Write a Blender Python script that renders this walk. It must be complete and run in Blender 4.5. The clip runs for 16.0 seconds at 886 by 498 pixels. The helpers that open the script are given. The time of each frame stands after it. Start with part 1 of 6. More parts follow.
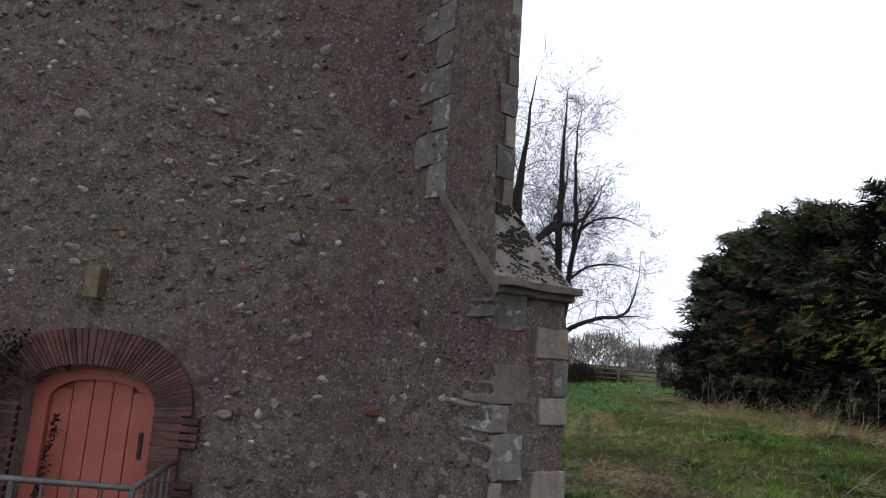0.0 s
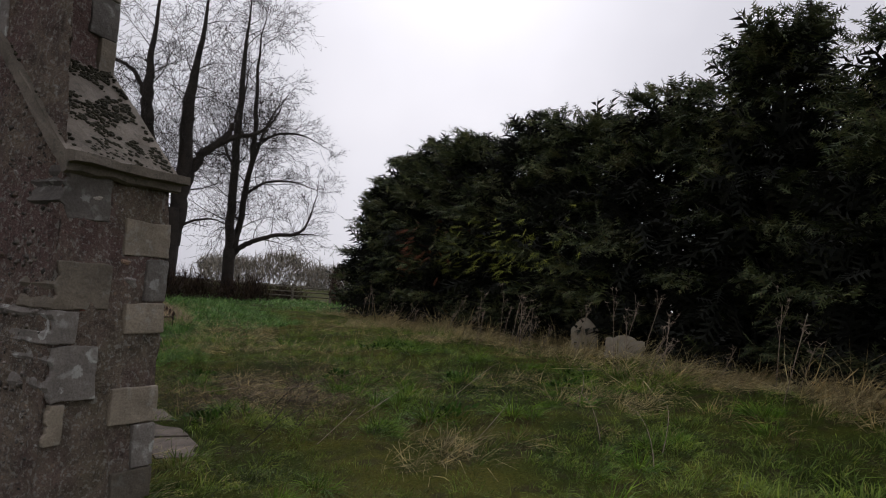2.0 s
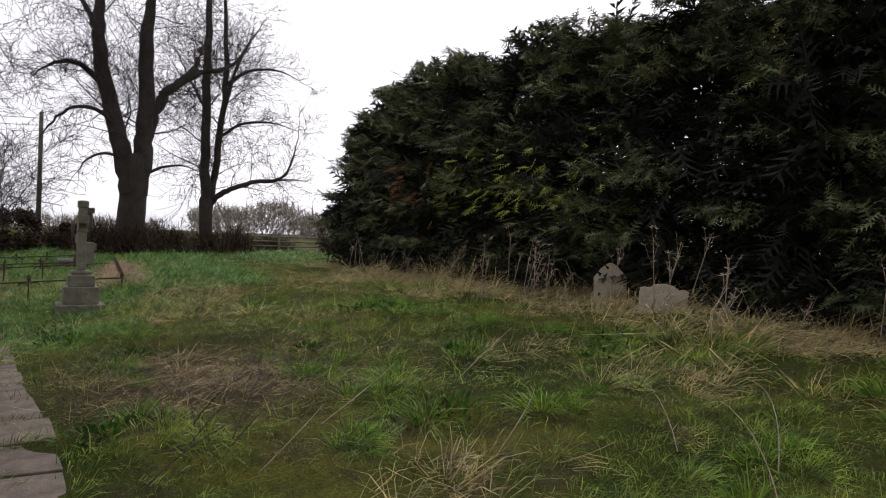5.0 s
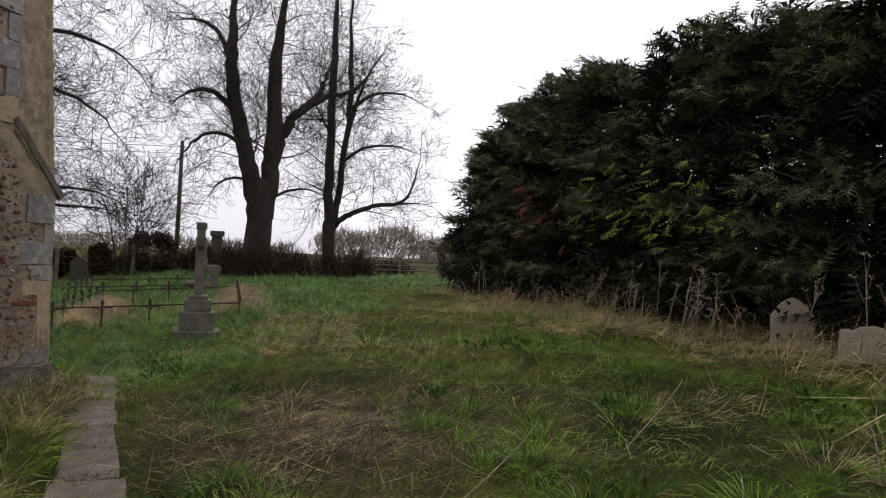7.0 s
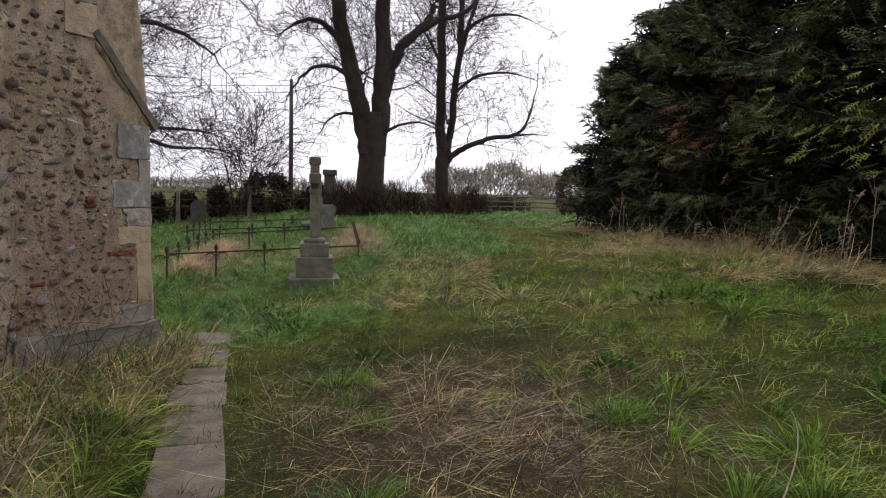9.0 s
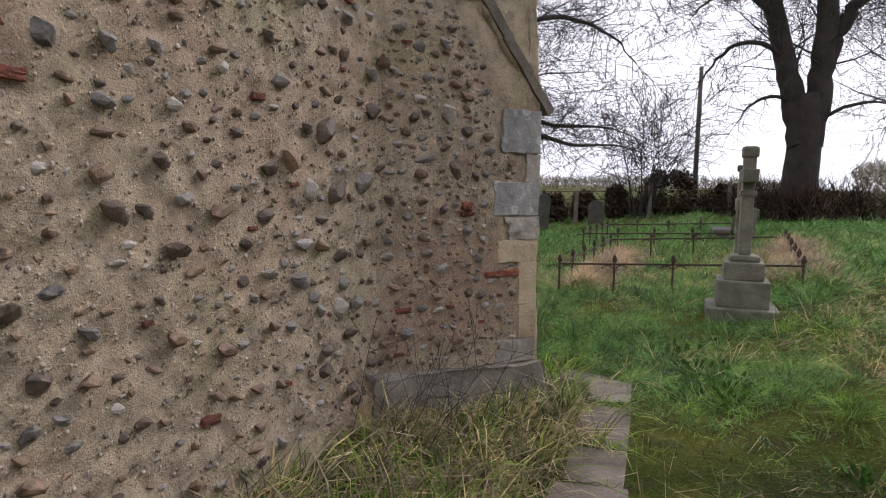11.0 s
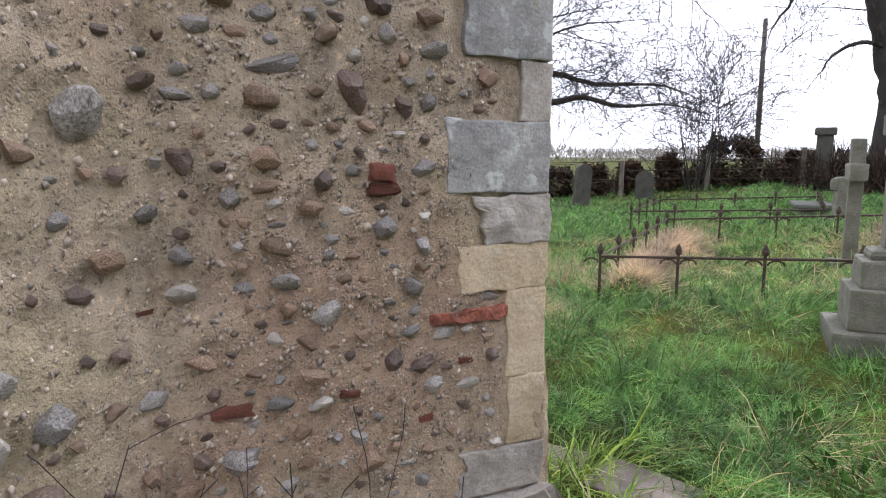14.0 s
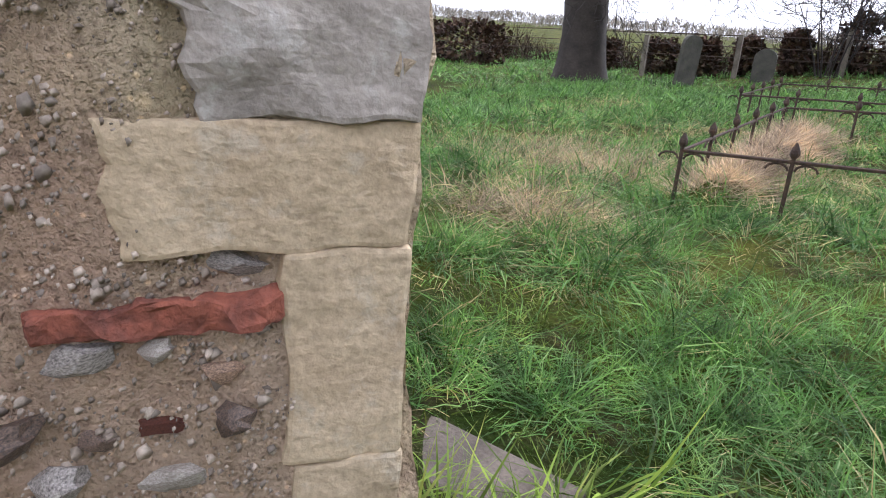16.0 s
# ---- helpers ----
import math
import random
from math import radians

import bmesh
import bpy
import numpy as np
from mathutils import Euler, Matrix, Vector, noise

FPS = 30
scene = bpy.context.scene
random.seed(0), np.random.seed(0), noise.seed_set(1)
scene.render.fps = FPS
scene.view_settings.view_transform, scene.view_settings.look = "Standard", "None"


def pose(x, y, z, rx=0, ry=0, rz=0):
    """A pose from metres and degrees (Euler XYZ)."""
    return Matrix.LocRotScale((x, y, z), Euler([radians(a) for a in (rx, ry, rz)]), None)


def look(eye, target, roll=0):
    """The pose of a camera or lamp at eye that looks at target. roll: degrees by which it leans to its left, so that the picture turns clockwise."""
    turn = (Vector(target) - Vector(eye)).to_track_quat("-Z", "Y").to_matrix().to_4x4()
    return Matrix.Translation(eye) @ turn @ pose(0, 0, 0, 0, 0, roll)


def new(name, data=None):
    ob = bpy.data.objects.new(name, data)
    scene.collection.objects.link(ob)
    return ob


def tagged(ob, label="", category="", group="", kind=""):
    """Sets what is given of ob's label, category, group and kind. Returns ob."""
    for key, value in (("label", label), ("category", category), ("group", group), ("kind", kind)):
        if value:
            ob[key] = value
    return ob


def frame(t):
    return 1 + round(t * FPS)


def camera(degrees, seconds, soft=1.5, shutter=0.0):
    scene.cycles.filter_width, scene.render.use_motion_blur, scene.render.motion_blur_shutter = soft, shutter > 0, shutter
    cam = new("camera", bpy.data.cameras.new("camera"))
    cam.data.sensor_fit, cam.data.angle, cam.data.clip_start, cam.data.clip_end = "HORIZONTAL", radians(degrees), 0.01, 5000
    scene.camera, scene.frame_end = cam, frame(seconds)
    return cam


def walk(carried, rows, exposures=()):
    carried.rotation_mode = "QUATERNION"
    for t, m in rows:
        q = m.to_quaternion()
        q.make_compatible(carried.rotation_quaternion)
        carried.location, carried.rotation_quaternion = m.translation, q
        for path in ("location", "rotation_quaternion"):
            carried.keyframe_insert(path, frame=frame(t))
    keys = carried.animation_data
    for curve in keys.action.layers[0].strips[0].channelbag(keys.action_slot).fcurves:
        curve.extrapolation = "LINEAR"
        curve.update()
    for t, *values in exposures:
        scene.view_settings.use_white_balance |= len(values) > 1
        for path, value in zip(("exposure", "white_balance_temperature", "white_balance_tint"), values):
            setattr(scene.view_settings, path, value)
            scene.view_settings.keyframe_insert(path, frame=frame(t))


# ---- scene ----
cam = camera(67.0, 16.0, soft=1.1)
# seconds, eye, target, roll
PATH = [
    (0, (0.046, -0.016, 1.418), (0.055, 1.960, 1.722), 4.5),
    (0.5, (0.188, 0.058, 1.411), (0.484, 2.006, 1.751), 3.6),
    (1, (0.362, 0.205, 1.391), (0.946, 2.102, 1.633), 3.0),
    (1.5, (0.512, 0.262, 1.363), (1.247, 2.115, 1.535), 4.0),
    (2, (0.586, 0.373, 1.336), (1.498, 2.148, 1.476), 4.2),
    (2.5, (0.674, 0.667, 1.291), (1.814, 2.286, 1.568), 4.5),
    (3, (0.844, 0.950, 1.286), (2.103, 2.500, 1.384), 2.9),
    (3.5, (1.044, 1.297, 1.275), (2.200, 2.919, 1.454), 7.7),
    (3.7, (1.106, 1.419, 1.255), (2.247, 3.060, 1.318), 7.2),
    (5.8, (1.759, 2.791, 1.437), (2.662, 4.576, 1.416), 1.9),
    (6, (1.759, 2.879, 1.434), (2.669, 4.661, 1.420), 2.0),
    (6.5, (1.837, 3.213, 1.440), (2.665, 5.033, 1.462), -0.2),
    (7, (1.921, 3.556, 1.390), (2.530, 5.461, 1.423), 2.8),
    (7.5, (1.879, 3.931, 1.358), (2.441, 5.851, 1.366), 1.7),
    (8, (1.886, 4.300, 1.343), (2.521, 6.193, 1.232), 0.2),
    (8.5, (1.925, 4.706, 1.345), (2.494, 6.616, 1.177), 1.8),
    (9, (1.842, 5.145, 1.339), (2.150, 7.114, 1.172), 1.5),
    (9.5, (1.680, 5.577, 1.366), (1.577, 7.562, 1.147), 0.3),
    (10, (1.600, 6.027, 1.359), (1.060, 7.941, 1.140), -0.5),
    (10.2, (1.577, 6.196, 1.399), (0.916, 8.070, 1.175), 0.3),
    (12.3, (1.136, 8.268, 1.280), (0.276, 10.065, 1.101), 1.4),
    (12.5, (1.076, 8.409, 1.301), (0.207, 10.200, 1.106), 0.9),
    (13, (1.004, 8.699, 1.291), (0.079, 10.460, 1.086), -2.6),
    (13.5, (0.984, 9.029, 1.306), (0.001, 10.754, 1.064), -1.1),
    (14, (0.887, 9.375, 1.258), (-0.030, 11.130, 0.983), 0.4),
    (14.5, (0.817, 9.765, 1.222), (0.018, 11.560, 0.848), -1.6),
    (15, (0.789, 10.210, 1.214), (-0.037, 11.980, 0.788), 1.8),
    (15.5, (0.747, 10.592, 1.156), (-0.032, 12.382, 0.719), 4.6),
    (16, (0.640, 10.903, 1.094), (-0.438, 12.455, 0.438), 4.1),
]
EXPOSURES = [(0, 0.25, 5800, 13), (0.5, -0.38, 5800, 13), (1, -0.68, 6000, 14), (1.5, -0.64, 6250, 16), (2, -0.45, 6300, 16), (2.5, -0.42, 6350, 16), (3.5, -0.02, 6350, 17), (6, 0.34, 6450, 17),
             (7.5, 0.02, 6400, 17), (8.5, 0.4, 6350, 17), (9, 0.5, 6350, 17), (10, 0.58, 6250, 17), (12.5, 0.98, 6050, 16), (13.5, 1.12, 5900, 15), (14.5, 1.88, 5800, 16), (15.2, 1.75, 5750, 16), (16, 1.58, 5750, 17)]
walk(cam, [(t, look(eye, target, roll)) for t, eye, target, roll in PATH], EXPOSURES)

# ---- sky and sun: a bright overcast, thinner cloud towards the south-east ----
SUN_EL, SUN_AZ = radians(38), radians(28)
world = bpy.data.worlds.new("overcast")
scene.world = world
world.use_nodes = True
wn, wl = world.node_tree.nodes, world.node_tree.links
wn.clear()
sky = wn.new("ShaderNodeTexSky")
sky.sky_type, sky.sun_disc, sky.sun_elevation, sky.sun_rotation = "NISHITA", False, SUN_EL, SUN_AZ
sky.air_density, sky.dust_density, sky.ozone_density = 1.0, 4.0, 1.0
hue = wn.new("ShaderNodeHueSaturation")
hue.inputs["Saturation"].default_value = 0.12
coord = wn.new("ShaderNodeTexCoord")
cloud = wn.new("ShaderNodeTexNoise")
cloud.inputs["Scale"].default_value, cloud.inputs["Detail"].default_value = 2.2, 4
ramp = wn.new("ShaderNodeValToRGB")
ramp.color_ramp.elements[0].position, ramp.color_ramp.elements[0].color = 0.35, (8.2, 8.3, 8.7, 1)
ramp.color_ramp.elements[1].position, ramp.color_ramp.elements[1].color = 0.7, (11.0, 11.0, 11.2, 1)
mixer = wn.new("ShaderNodeMix")
mixer.data_type = "RGBA"
mixer.inputs[0].default_value = 0.8
back = wn.new("ShaderNodeBackground")
back.inputs["Strength"].default_value = 0.1
wout = wn.new("ShaderNodeOutputWorld")
wl.new(sky.outputs[0], hue.inputs["Color"])
wl.new(coord.outputs["Generated"], cloud.inputs["Vector"])
wl.new(cloud.outputs["Fac"], ramp.inputs[0])
wl.new(hue.outputs[0], mixer.inputs[6])
wl.new(ramp.outputs[0], mixer.inputs[7])
wl.new(mixer.outputs[2], back.inputs["Color"])
wl.new(back.outputs[0], wout.inputs[0])
sun = new("sun", bpy.data.lights.new("sun", "SUN"))
sun.data.energy, sun.data.angle, sun.data.color = 0.9, radians(20), (1.0, 0.96, 0.9)
sun.matrix_world = look((0, 0, 30), (-30 * math.sin(SUN_AZ), -30 * math.cos(SUN_AZ), 30 - 30 * math.tan(SUN_EL)))

# ---- materials ----
def material(name):
    m = bpy.data.materials.new(name)
    m.use_nodes = True
    n = m.node_tree.nodes
    return m, n, m.node_tree.links, n["Principled BSDF"]


def noise_node(n, l, scale, detail=6, rough=0.6, where="Object"):
    c, t = n.new("ShaderNodeTexCoord"), n.new("ShaderNodeTexNoise")
    t.inputs["Scale"].default_value, t.inputs["Detail"].default_value, t.inputs["Roughness"].default_value = scale, detail, rough
    l.new(c.outputs[where], t.inputs["Vector"])
    return t


def ramp_node(n, l, source, stops):
    r = n.new("ShaderNodeValToRGB")
    while len(r.color_ramp.elements) < len(stops):
        r.color_ramp.elements.new(0.5)
    for e, (p, c) in zip(r.color_ramp.elements, stops):
        e.position, e.color = p, (*c, 1)
    l.new(source, r.inputs[0])
    return r.outputs[0]


def mix_node(n, l, fac, a, b, blend="MIX"):
    m = n.new("ShaderNodeMix")
    m.data_type, m.blend_type = "RGBA", blend
    for socket, v in ((m.inputs[0], fac), (m.inputs[6], a), (m.inputs[7], b)):
        if isinstance(v, bpy.types.NodeSocket):
            l.new(v, socket)
        elif isinstance(v, tuple):
            socket.default_value = (*v, 1)
        else:
            socket.default_value = v
    return m.outputs[2]


def bump_node(n, l, p, source, strength, distance):
    b = n.new("ShaderNodeBump")
    b.inputs["Strength"].default_value, b.inputs["Distance"].default_value = strength, distance
    l.new(source, b.inputs["Height"])
    if p.inputs["Normal"].is_linked:
        l.new(p.inputs["Normal"].links[0].from_socket, b.inputs["Normal"])
    l.new(b.outputs[0], p.inputs["Normal"])


def plain(name, dark, light, scale=8, rough=0.8, metal=0.0, bump=0.3, fine=60, vary=0.0, island=False):
    """Two-tone material with large stains, fine grain and, for pieces, a value of their own."""
    m, n, l, p = material(name)
    big, small = noise_node(n, l, scale), noise_node(n, l, fine, 4)
    c = ramp_node(n, l, big.outputs["Fac"], [(0.32, dark), (0.68, light)])
    g = ramp_node(n, l, small.outputs["Fac"], [(0.3, (0.72, 0.72, 0.72)), (0.7, (1.15, 1.15, 1.15))])
    c = mix_node(n, l, 1.0, c, g, "MULTIPLY")
    if vary:
        info = n.new("ShaderNodeNewGeometry" if island else "ShaderNodeObjectInfo")
        v = ramp_node(n, l, info.outputs["Random Per Island" if island else "Random"], [(0, (1 - vary,) * 3), (1, (1 + vary,) * 3)])
        c = mix_node(n, l, 1.0, c, v, "MULTIPLY")
    l.new(c, p.inputs["Base Color"])
    p.inputs["Roughness"].default_value, p.inputs["Metallic"].default_value = rough, metal
    bump_node(n, l, p, small.outputs["Fac"], bump, 0.01)
    return m


def masonry(name, base, warm, moss, grit, lichen, contrast=1.0, speckle=0.0):
    """Old lime mortar full of coarse gravel, with red and green stains and pale lichen."""
    m, n, l, p = material(name)
    stain, stain2, mid, fine = noise_node(n, l, 0.9, 5), noise_node(n, l, 1.7, 6), noise_node(n, l, 9), noise_node(n, l, 130, 3)
    c = ramp_node(n, l, mid.outputs["Fac"], [(0.28, tuple(v * (1 - 0.38 * contrast) for v in base)), (0.5, base), (0.75, tuple(v * (1 + 0.25 * contrast) for v in base))])
    c = mix_node(n, l, ramp_node(n, l, stain.outputs["Fac"], [(0.47 - 0.03 * (contrast > 1.5), (0, 0, 0)), (0.64 - 0.06 * (contrast > 1.5), (0.75,) * 3)]), c, warm)
    c = mix_node(n, l, ramp_node(n, l, stain2.outputs["Fac"], [(0.52, (0, 0, 0)), (0.7, (0.7, 0.7, 0.7))]), c, moss)
    co = n.new("ShaderNodeTexCoord")
    cells = []
    for size, amount in ((110, 0.75), (42, 0.6)):
        v = n.new("ShaderNodeTexVoronoi")
        v.inputs["Scale"].default_value = size
        l.new(co.outputs["Object"], v.inputs["Vector"])
        bw = n.new("ShaderNodeRGBToBW")
        l.new(v.outputs["Color"], bw.inputs[0])
        tint = ramp_node(n, l, bw.outputs[0], [(0.15, (0.45, 0.42, 0.4)), (0.45, (0.95, 0.92, 0.88)), (0.8, (1.1, 1.1, 1.1)), (0.93, grit)])
        inside = ramp_node(n, l, v.outputs["Distance"], [(0.2, (amount,) * 3), (0.5, (0, 0, 0))])
        c = mix_node(n, l, inside, c, mix_node(n, l, 1.0, c, tint, "MULTIPLY"))
        cells.append(v)
    spots = noise_node(n, l, 16, 5, 0.75)
    c = mix_node(n, l, ramp_node(n, l, spots.outputs["Fac"], [(0.62, (0, 0, 0)), (0.7, (lichen,) * 3)]), c, (0.5, 0.5, 0.46))
    if speckle:
        # small pale lichen blotches, thicker in some areas; dark ones paint shade in pits
        for size, lo, tone, much in ((38, 0.57, (0.42, 0.42, 0.38), 0.85), (24, 0.58, (0.03, 0.027, 0.024), 0.9), (75, 0.58, (0.36, 0.35, 0.3), 0.8)):
            dots = noise_node(n, l, size, 3, 0.55)
            c = mix_node(n, l, ramp_node(n, l, dots.outputs["Fac"], [(lo, (0, 0, 0)), (lo + 0.05, (speckle * much,) * 3)]), c, tone)
    l.new(c, p.inputs["Base Color"])
    p.inputs["Roughness"].default_value = 0.93
    bump_node(n, l, p, mid.outputs["Fac"], 0.6, 0.03)
    bump_node(n, l, p, cells[1].outputs["Distance"], -0.7, 0.014)
    bump_node(n, l, p, cells[0].outputs["Distance"], -0.8, 0.008)
    bump_node(n, l, p, noise_node(n, l, 55, 5, 0.7).outputs["Fac"], 0.9, 0.016)
    bump_node(n, l, p, fine.outputs["Fac"], 1.0, 0.008)
    return m


def stone(name, dark, light, lichen, amount, vary=0.12, rings=0.0):
    m, n, l, p = material(name)
    big, fine, spots = noise_node(n, l, 5), noise_node(n, l, 90, 4), noise_node(n, l, 14, 6, 0.7)
    c = ramp_node(n, l, big.outputs["Fac"], [(0.3, dark), (0.7, light)])
    c = mix_node(n, l, 1.0, c, ramp_node(n, l, fine.outputs["Fac"], [(0.3, (0.75,) * 3), (0.7, (1.12,) * 3)]), "MULTIPLY")
    c = mix_node(n, l, ramp_node(n, l, spots.outputs["Fac"], [(0.55, (0,) * 3), (0.66, (amount,) * 3)]), c, lichen)
    if rings:
        # round crusts of lichen: pale ring, duller heart
        co, warp, cell = n.new("ShaderNodeTexCoord"), noise_node(n, l, 26, 4, 0.7), n.new("ShaderNodeTexVoronoi")
        cell.inputs["Scale"].default_value = 8.5
        shift = n.new("ShaderNodeVectorMath")
        shift.operation = "MULTIPLY_ADD"
        shift.inputs[1].default_value = (0.05, 0.05, 0.05)
        l.new(warp.outputs["Color"], shift.inputs[0])
        l.new(co.outputs["Object"], shift.inputs[2])
        l.new(shift.outputs[0], cell.inputs["Vector"])
        crust = ramp_node(n, l, cell.outputs["Distance"], [(0.05, (0.55 * rings,) * 3), (0.18, (0.25 * rings,) * 3), (0.24, (rings,) * 3), (0.31, (rings,) * 3), (0.36, (0, 0, 0))])
        some = noise_node(n, l, 4.3, 2)
        crust = mix_node(n, l, 1.0, crust, ramp_node(n, l, some.outputs["Fac"], [(0.47, (0, 0, 0)), (0.53, (1, 1, 1))]), "MULTIPLY")
        c = mix_node(n, l, crust, c, (0.55, 0.56, 0.52))
    info = n.new("ShaderNodeObjectInfo")
    c = mix_node(n, l, 1.0, c, ramp_node(n, l, info.outputs["Random"], [(0, (1 - vary,) * 3), (1, (1 + vary,) * 3)]), "MULTIPLY")
    l.new(c, p.inputs["Base Color"])
    p.inputs["Roughness"].default_value = 0.88
    bump_node(n, l, p, big.outputs["Fac"], 0.5, 0.03)
    bump_node(n, l, p, fine.outputs["Fac"], 0.5, 0.006)
    # tooling: short level strokes of the mason's chisel
    co, mp, strokes = n.new("ShaderNodeTexCoord"), n.new("ShaderNodeMapping"), n.new("ShaderNodeTexNoise")
    mp.inputs["Scale"].default_value = (30, 30, 44)
    strokes.inputs["Scale"].default_value, strokes.inputs["Detail"].default_value = 1.0, 3
    l.new(co.outputs["Object"], mp.inputs["Vector"])
    l.new(mp.outputs[0], strokes.inputs["Vector"])
    bump_node(n, l, p, strokes.outputs["Fac"], 0.6, 0.008)
    return m


def leafy(name, tones, scale, rough=0.6, patch=0.5, through_light=0.0, clump_size=5.0):
    """Foliage: every leaf island takes its own tone, mixed by slow patches and by clumps."""
    m, n, l, p = material(name)
    geo, slow = n.new("ShaderNodeNewGeometry"), noise_node(n, l, scale, 3)
    k = len(tones)
    own = ramp_node(n, l, geo.outputs["Random Per Island"], [(i / max(k - 1, 1), t) for i, t in enumerate(tones)])
    area = ramp_node(n, l, slow.outputs["Fac"], [(0.3 + 0.4 * i / max(k - 1, 1), t) for i, t in enumerate(tones)])
    c = mix_node(n, l, patch, own, area)
    clumps = noise_node(n, l, clump_size, 2)
    c = mix_node(n, l, 1.0, c, ramp_node(n, l, clumps.outputs["Fac"], [(0.36, (0.4, 0.4, 0.38)), (0.5, (1, 1, 0.95)), (0.66, (1.6, 1.5, 1.2))]), "MULTIPLY")
    l.new(c, p.inputs["Base Color"])
    p.inputs["Roughness"].default_value = rough
    p.inputs["Specular IOR Level"].default_value = 0.12
    if through_light:
        t, add = n.new("ShaderNodeBsdfTranslucent"), n.new("ShaderNodeMixShader")
        l.new(c, t.inputs["Color"])
        add.inputs[0].default_value = through_light
        l.new(p.outputs[0], add.inputs[1])
        l.new(t.outputs[0], add.inputs[2])
        l.new(add.outputs[0], n["Material Output"].inputs["Surface"])
    return m


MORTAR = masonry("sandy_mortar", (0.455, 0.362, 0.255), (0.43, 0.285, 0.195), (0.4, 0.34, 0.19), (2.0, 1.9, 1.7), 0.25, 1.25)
# West side: its shade is put into a base much darker than MORTAR.
RENDER = masonry("weathered_shaded_render", (0.16, 0.123, 0.092), (0.13, 0.073, 0.068), (0.105, 0.098, 0.045), (2.2, 2.1, 1.9), 0.8, 1.9, 0.42)
QUOIN = stone("pale_limestone", (0.37, 0.28, 0.175), (0.56, 0.45, 0.3), (0.55, 0.53, 0.46), 0.25)
GREY_QUOIN = stone("grey_limestone", (0.2, 0.195, 0.19), (0.38, 0.36, 0.33), (0.52, 0.54, 0.5), 0.6, 0.12, 0.7)
PLINTH = stone("worn_plinth_stone", (0.12, 0.105, 0.088), (0.27, 0.24, 0.2), (0.36, 0.36, 0.33), 0.5)
ERODED = stone("eroded_limestone", (0.23, 0.2, 0.17), (0.42, 0.375, 0.32), (0.5, 0.48, 0.43), 0.5)
COPING = stone("mossy_coping", (0.1, 0.084, 0.066), (0.2, 0.168, 0.134), (0.06, 0.06, 0.04), 0.8)
MONUMENT = stone("mossy_monument_stone", (0.095, 0.09, 0.064), (0.21, 0.198, 0.16), (0.08, 0.1, 0.032), 0.65)
# Near buttress blocks: the west side's shade is put into their colours.
SHADED_QUOIN = stone("shaded_grey_quoin", (0.105, 0.093, 0.082), (0.215, 0.19, 0.165), (0.33, 0.33, 0.3), 0.5, 0.3, 0.45)
WARM_QUOIN = stone("shaded_buff_quoin", (0.14, 0.117, 0.088), (0.27, 0.225, 0.168), (0.3, 0.3, 0.27), 0.4, 0.45)
DARK_STONE = stone("dark_gravestone", (0.06, 0.06, 0.05), (0.13, 0.12, 0.1), (0.1, 0.12, 0.05), 0.5)
HEADSTONE = stone("headstone_stone", (0.28, 0.24, 0.18), (0.42, 0.37, 0.29), (0.4, 0.38, 0.18), 0.4)
FLINTS = {
    "grey": plain("grey_flint", (0.07, 0.06, 0.055), (0.42, 0.38, 0.34), 20, 0.6, vary=0.35),
    "dark": plain("dark_flint", (0.022, 0.018, 0.017), (0.22, 0.15, 0.11), 20, 0.5, vary=0.3),
    "brown": plain("brown_flint", (0.06, 0.036, 0.026), (0.38, 0.25, 0.16), 20, 0.65, vary=0.3),
    "pale": plain("pale_flint", (0.24, 0.2, 0.165), (0.6, 0.55, 0.48), 24, 0.7, vary=0.2),
    "brick": plain("broken_red_tile", (0.13, 0.05, 0.036), (0.36, 0.115, 0.07), 22, 0.95, bump=0.9, fine=70, vary=0.25),
}
SLAB = plain("worn_paving", (0.07, 0.056, 0.043), (0.2, 0.16, 0.127), 4.5, 0.88, bump=0.6, vary=0.2)
IRON = plain("rusted_iron", (0.03, 0.022, 0.018), (0.1, 0.06, 0.04), 25, 0.75, 0.3)
RED_BRICK = plain("arch_brick", (0.055, 0.03, 0.022), (0.15, 0.062, 0.045), 8, 0.9, vary=0.35)
JOINT = plain("arch_mortar", (0.13, 0.095, 0.075), (0.27, 0.2, 0.16), 10, 0.95)
RED_PAINT = plain("faded_red_paint", (0.38, 0.1, 0.068), (0.5, 0.145, 0.1), 3, 0.55, bump=0.15)
GALVANISED = plain("weathered_grey_metal", (0.1, 0.1, 0.09), (0.22, 0.21, 0.19), 10, 0.55, 0.4)
LAMP_BODY = plain("yellowed_plastic", (0.11, 0.08, 0.04), (0.2, 0.145, 0.075), 12, 0.5)
BARK = plain("grey_brown_bark", (0.018, 0.014, 0.012), (0.048, 0.038, 0.03), 3, 0.95, bump=0.9, fine=22)
TWIG = plain("twig_bark", (0.022, 0.017, 0.015), (0.05, 0.04, 0.034), 2, 0.9, bump=0.0)
POLE_WOOD = plain("dark_creosoted_wood", (0.045, 0.036, 0.03), (0.1, 0.082, 0.066), 5, 0.9)
WOOD = plain("weathered_fence_wood", (0.1, 0.085, 0.065), (0.22, 0.19, 0.15), 6, 0.9)
LUSH = leafy("lush_grass_blades", [(0.03, 0.075, 0.018), (0.095, 0.205, 0.042), (0.19, 0.36, 0.1), (0.068, 0.17, 0.048), (0.3, 0.42, 0.19)], 0.6, 0.5, 0.3, 0.25)
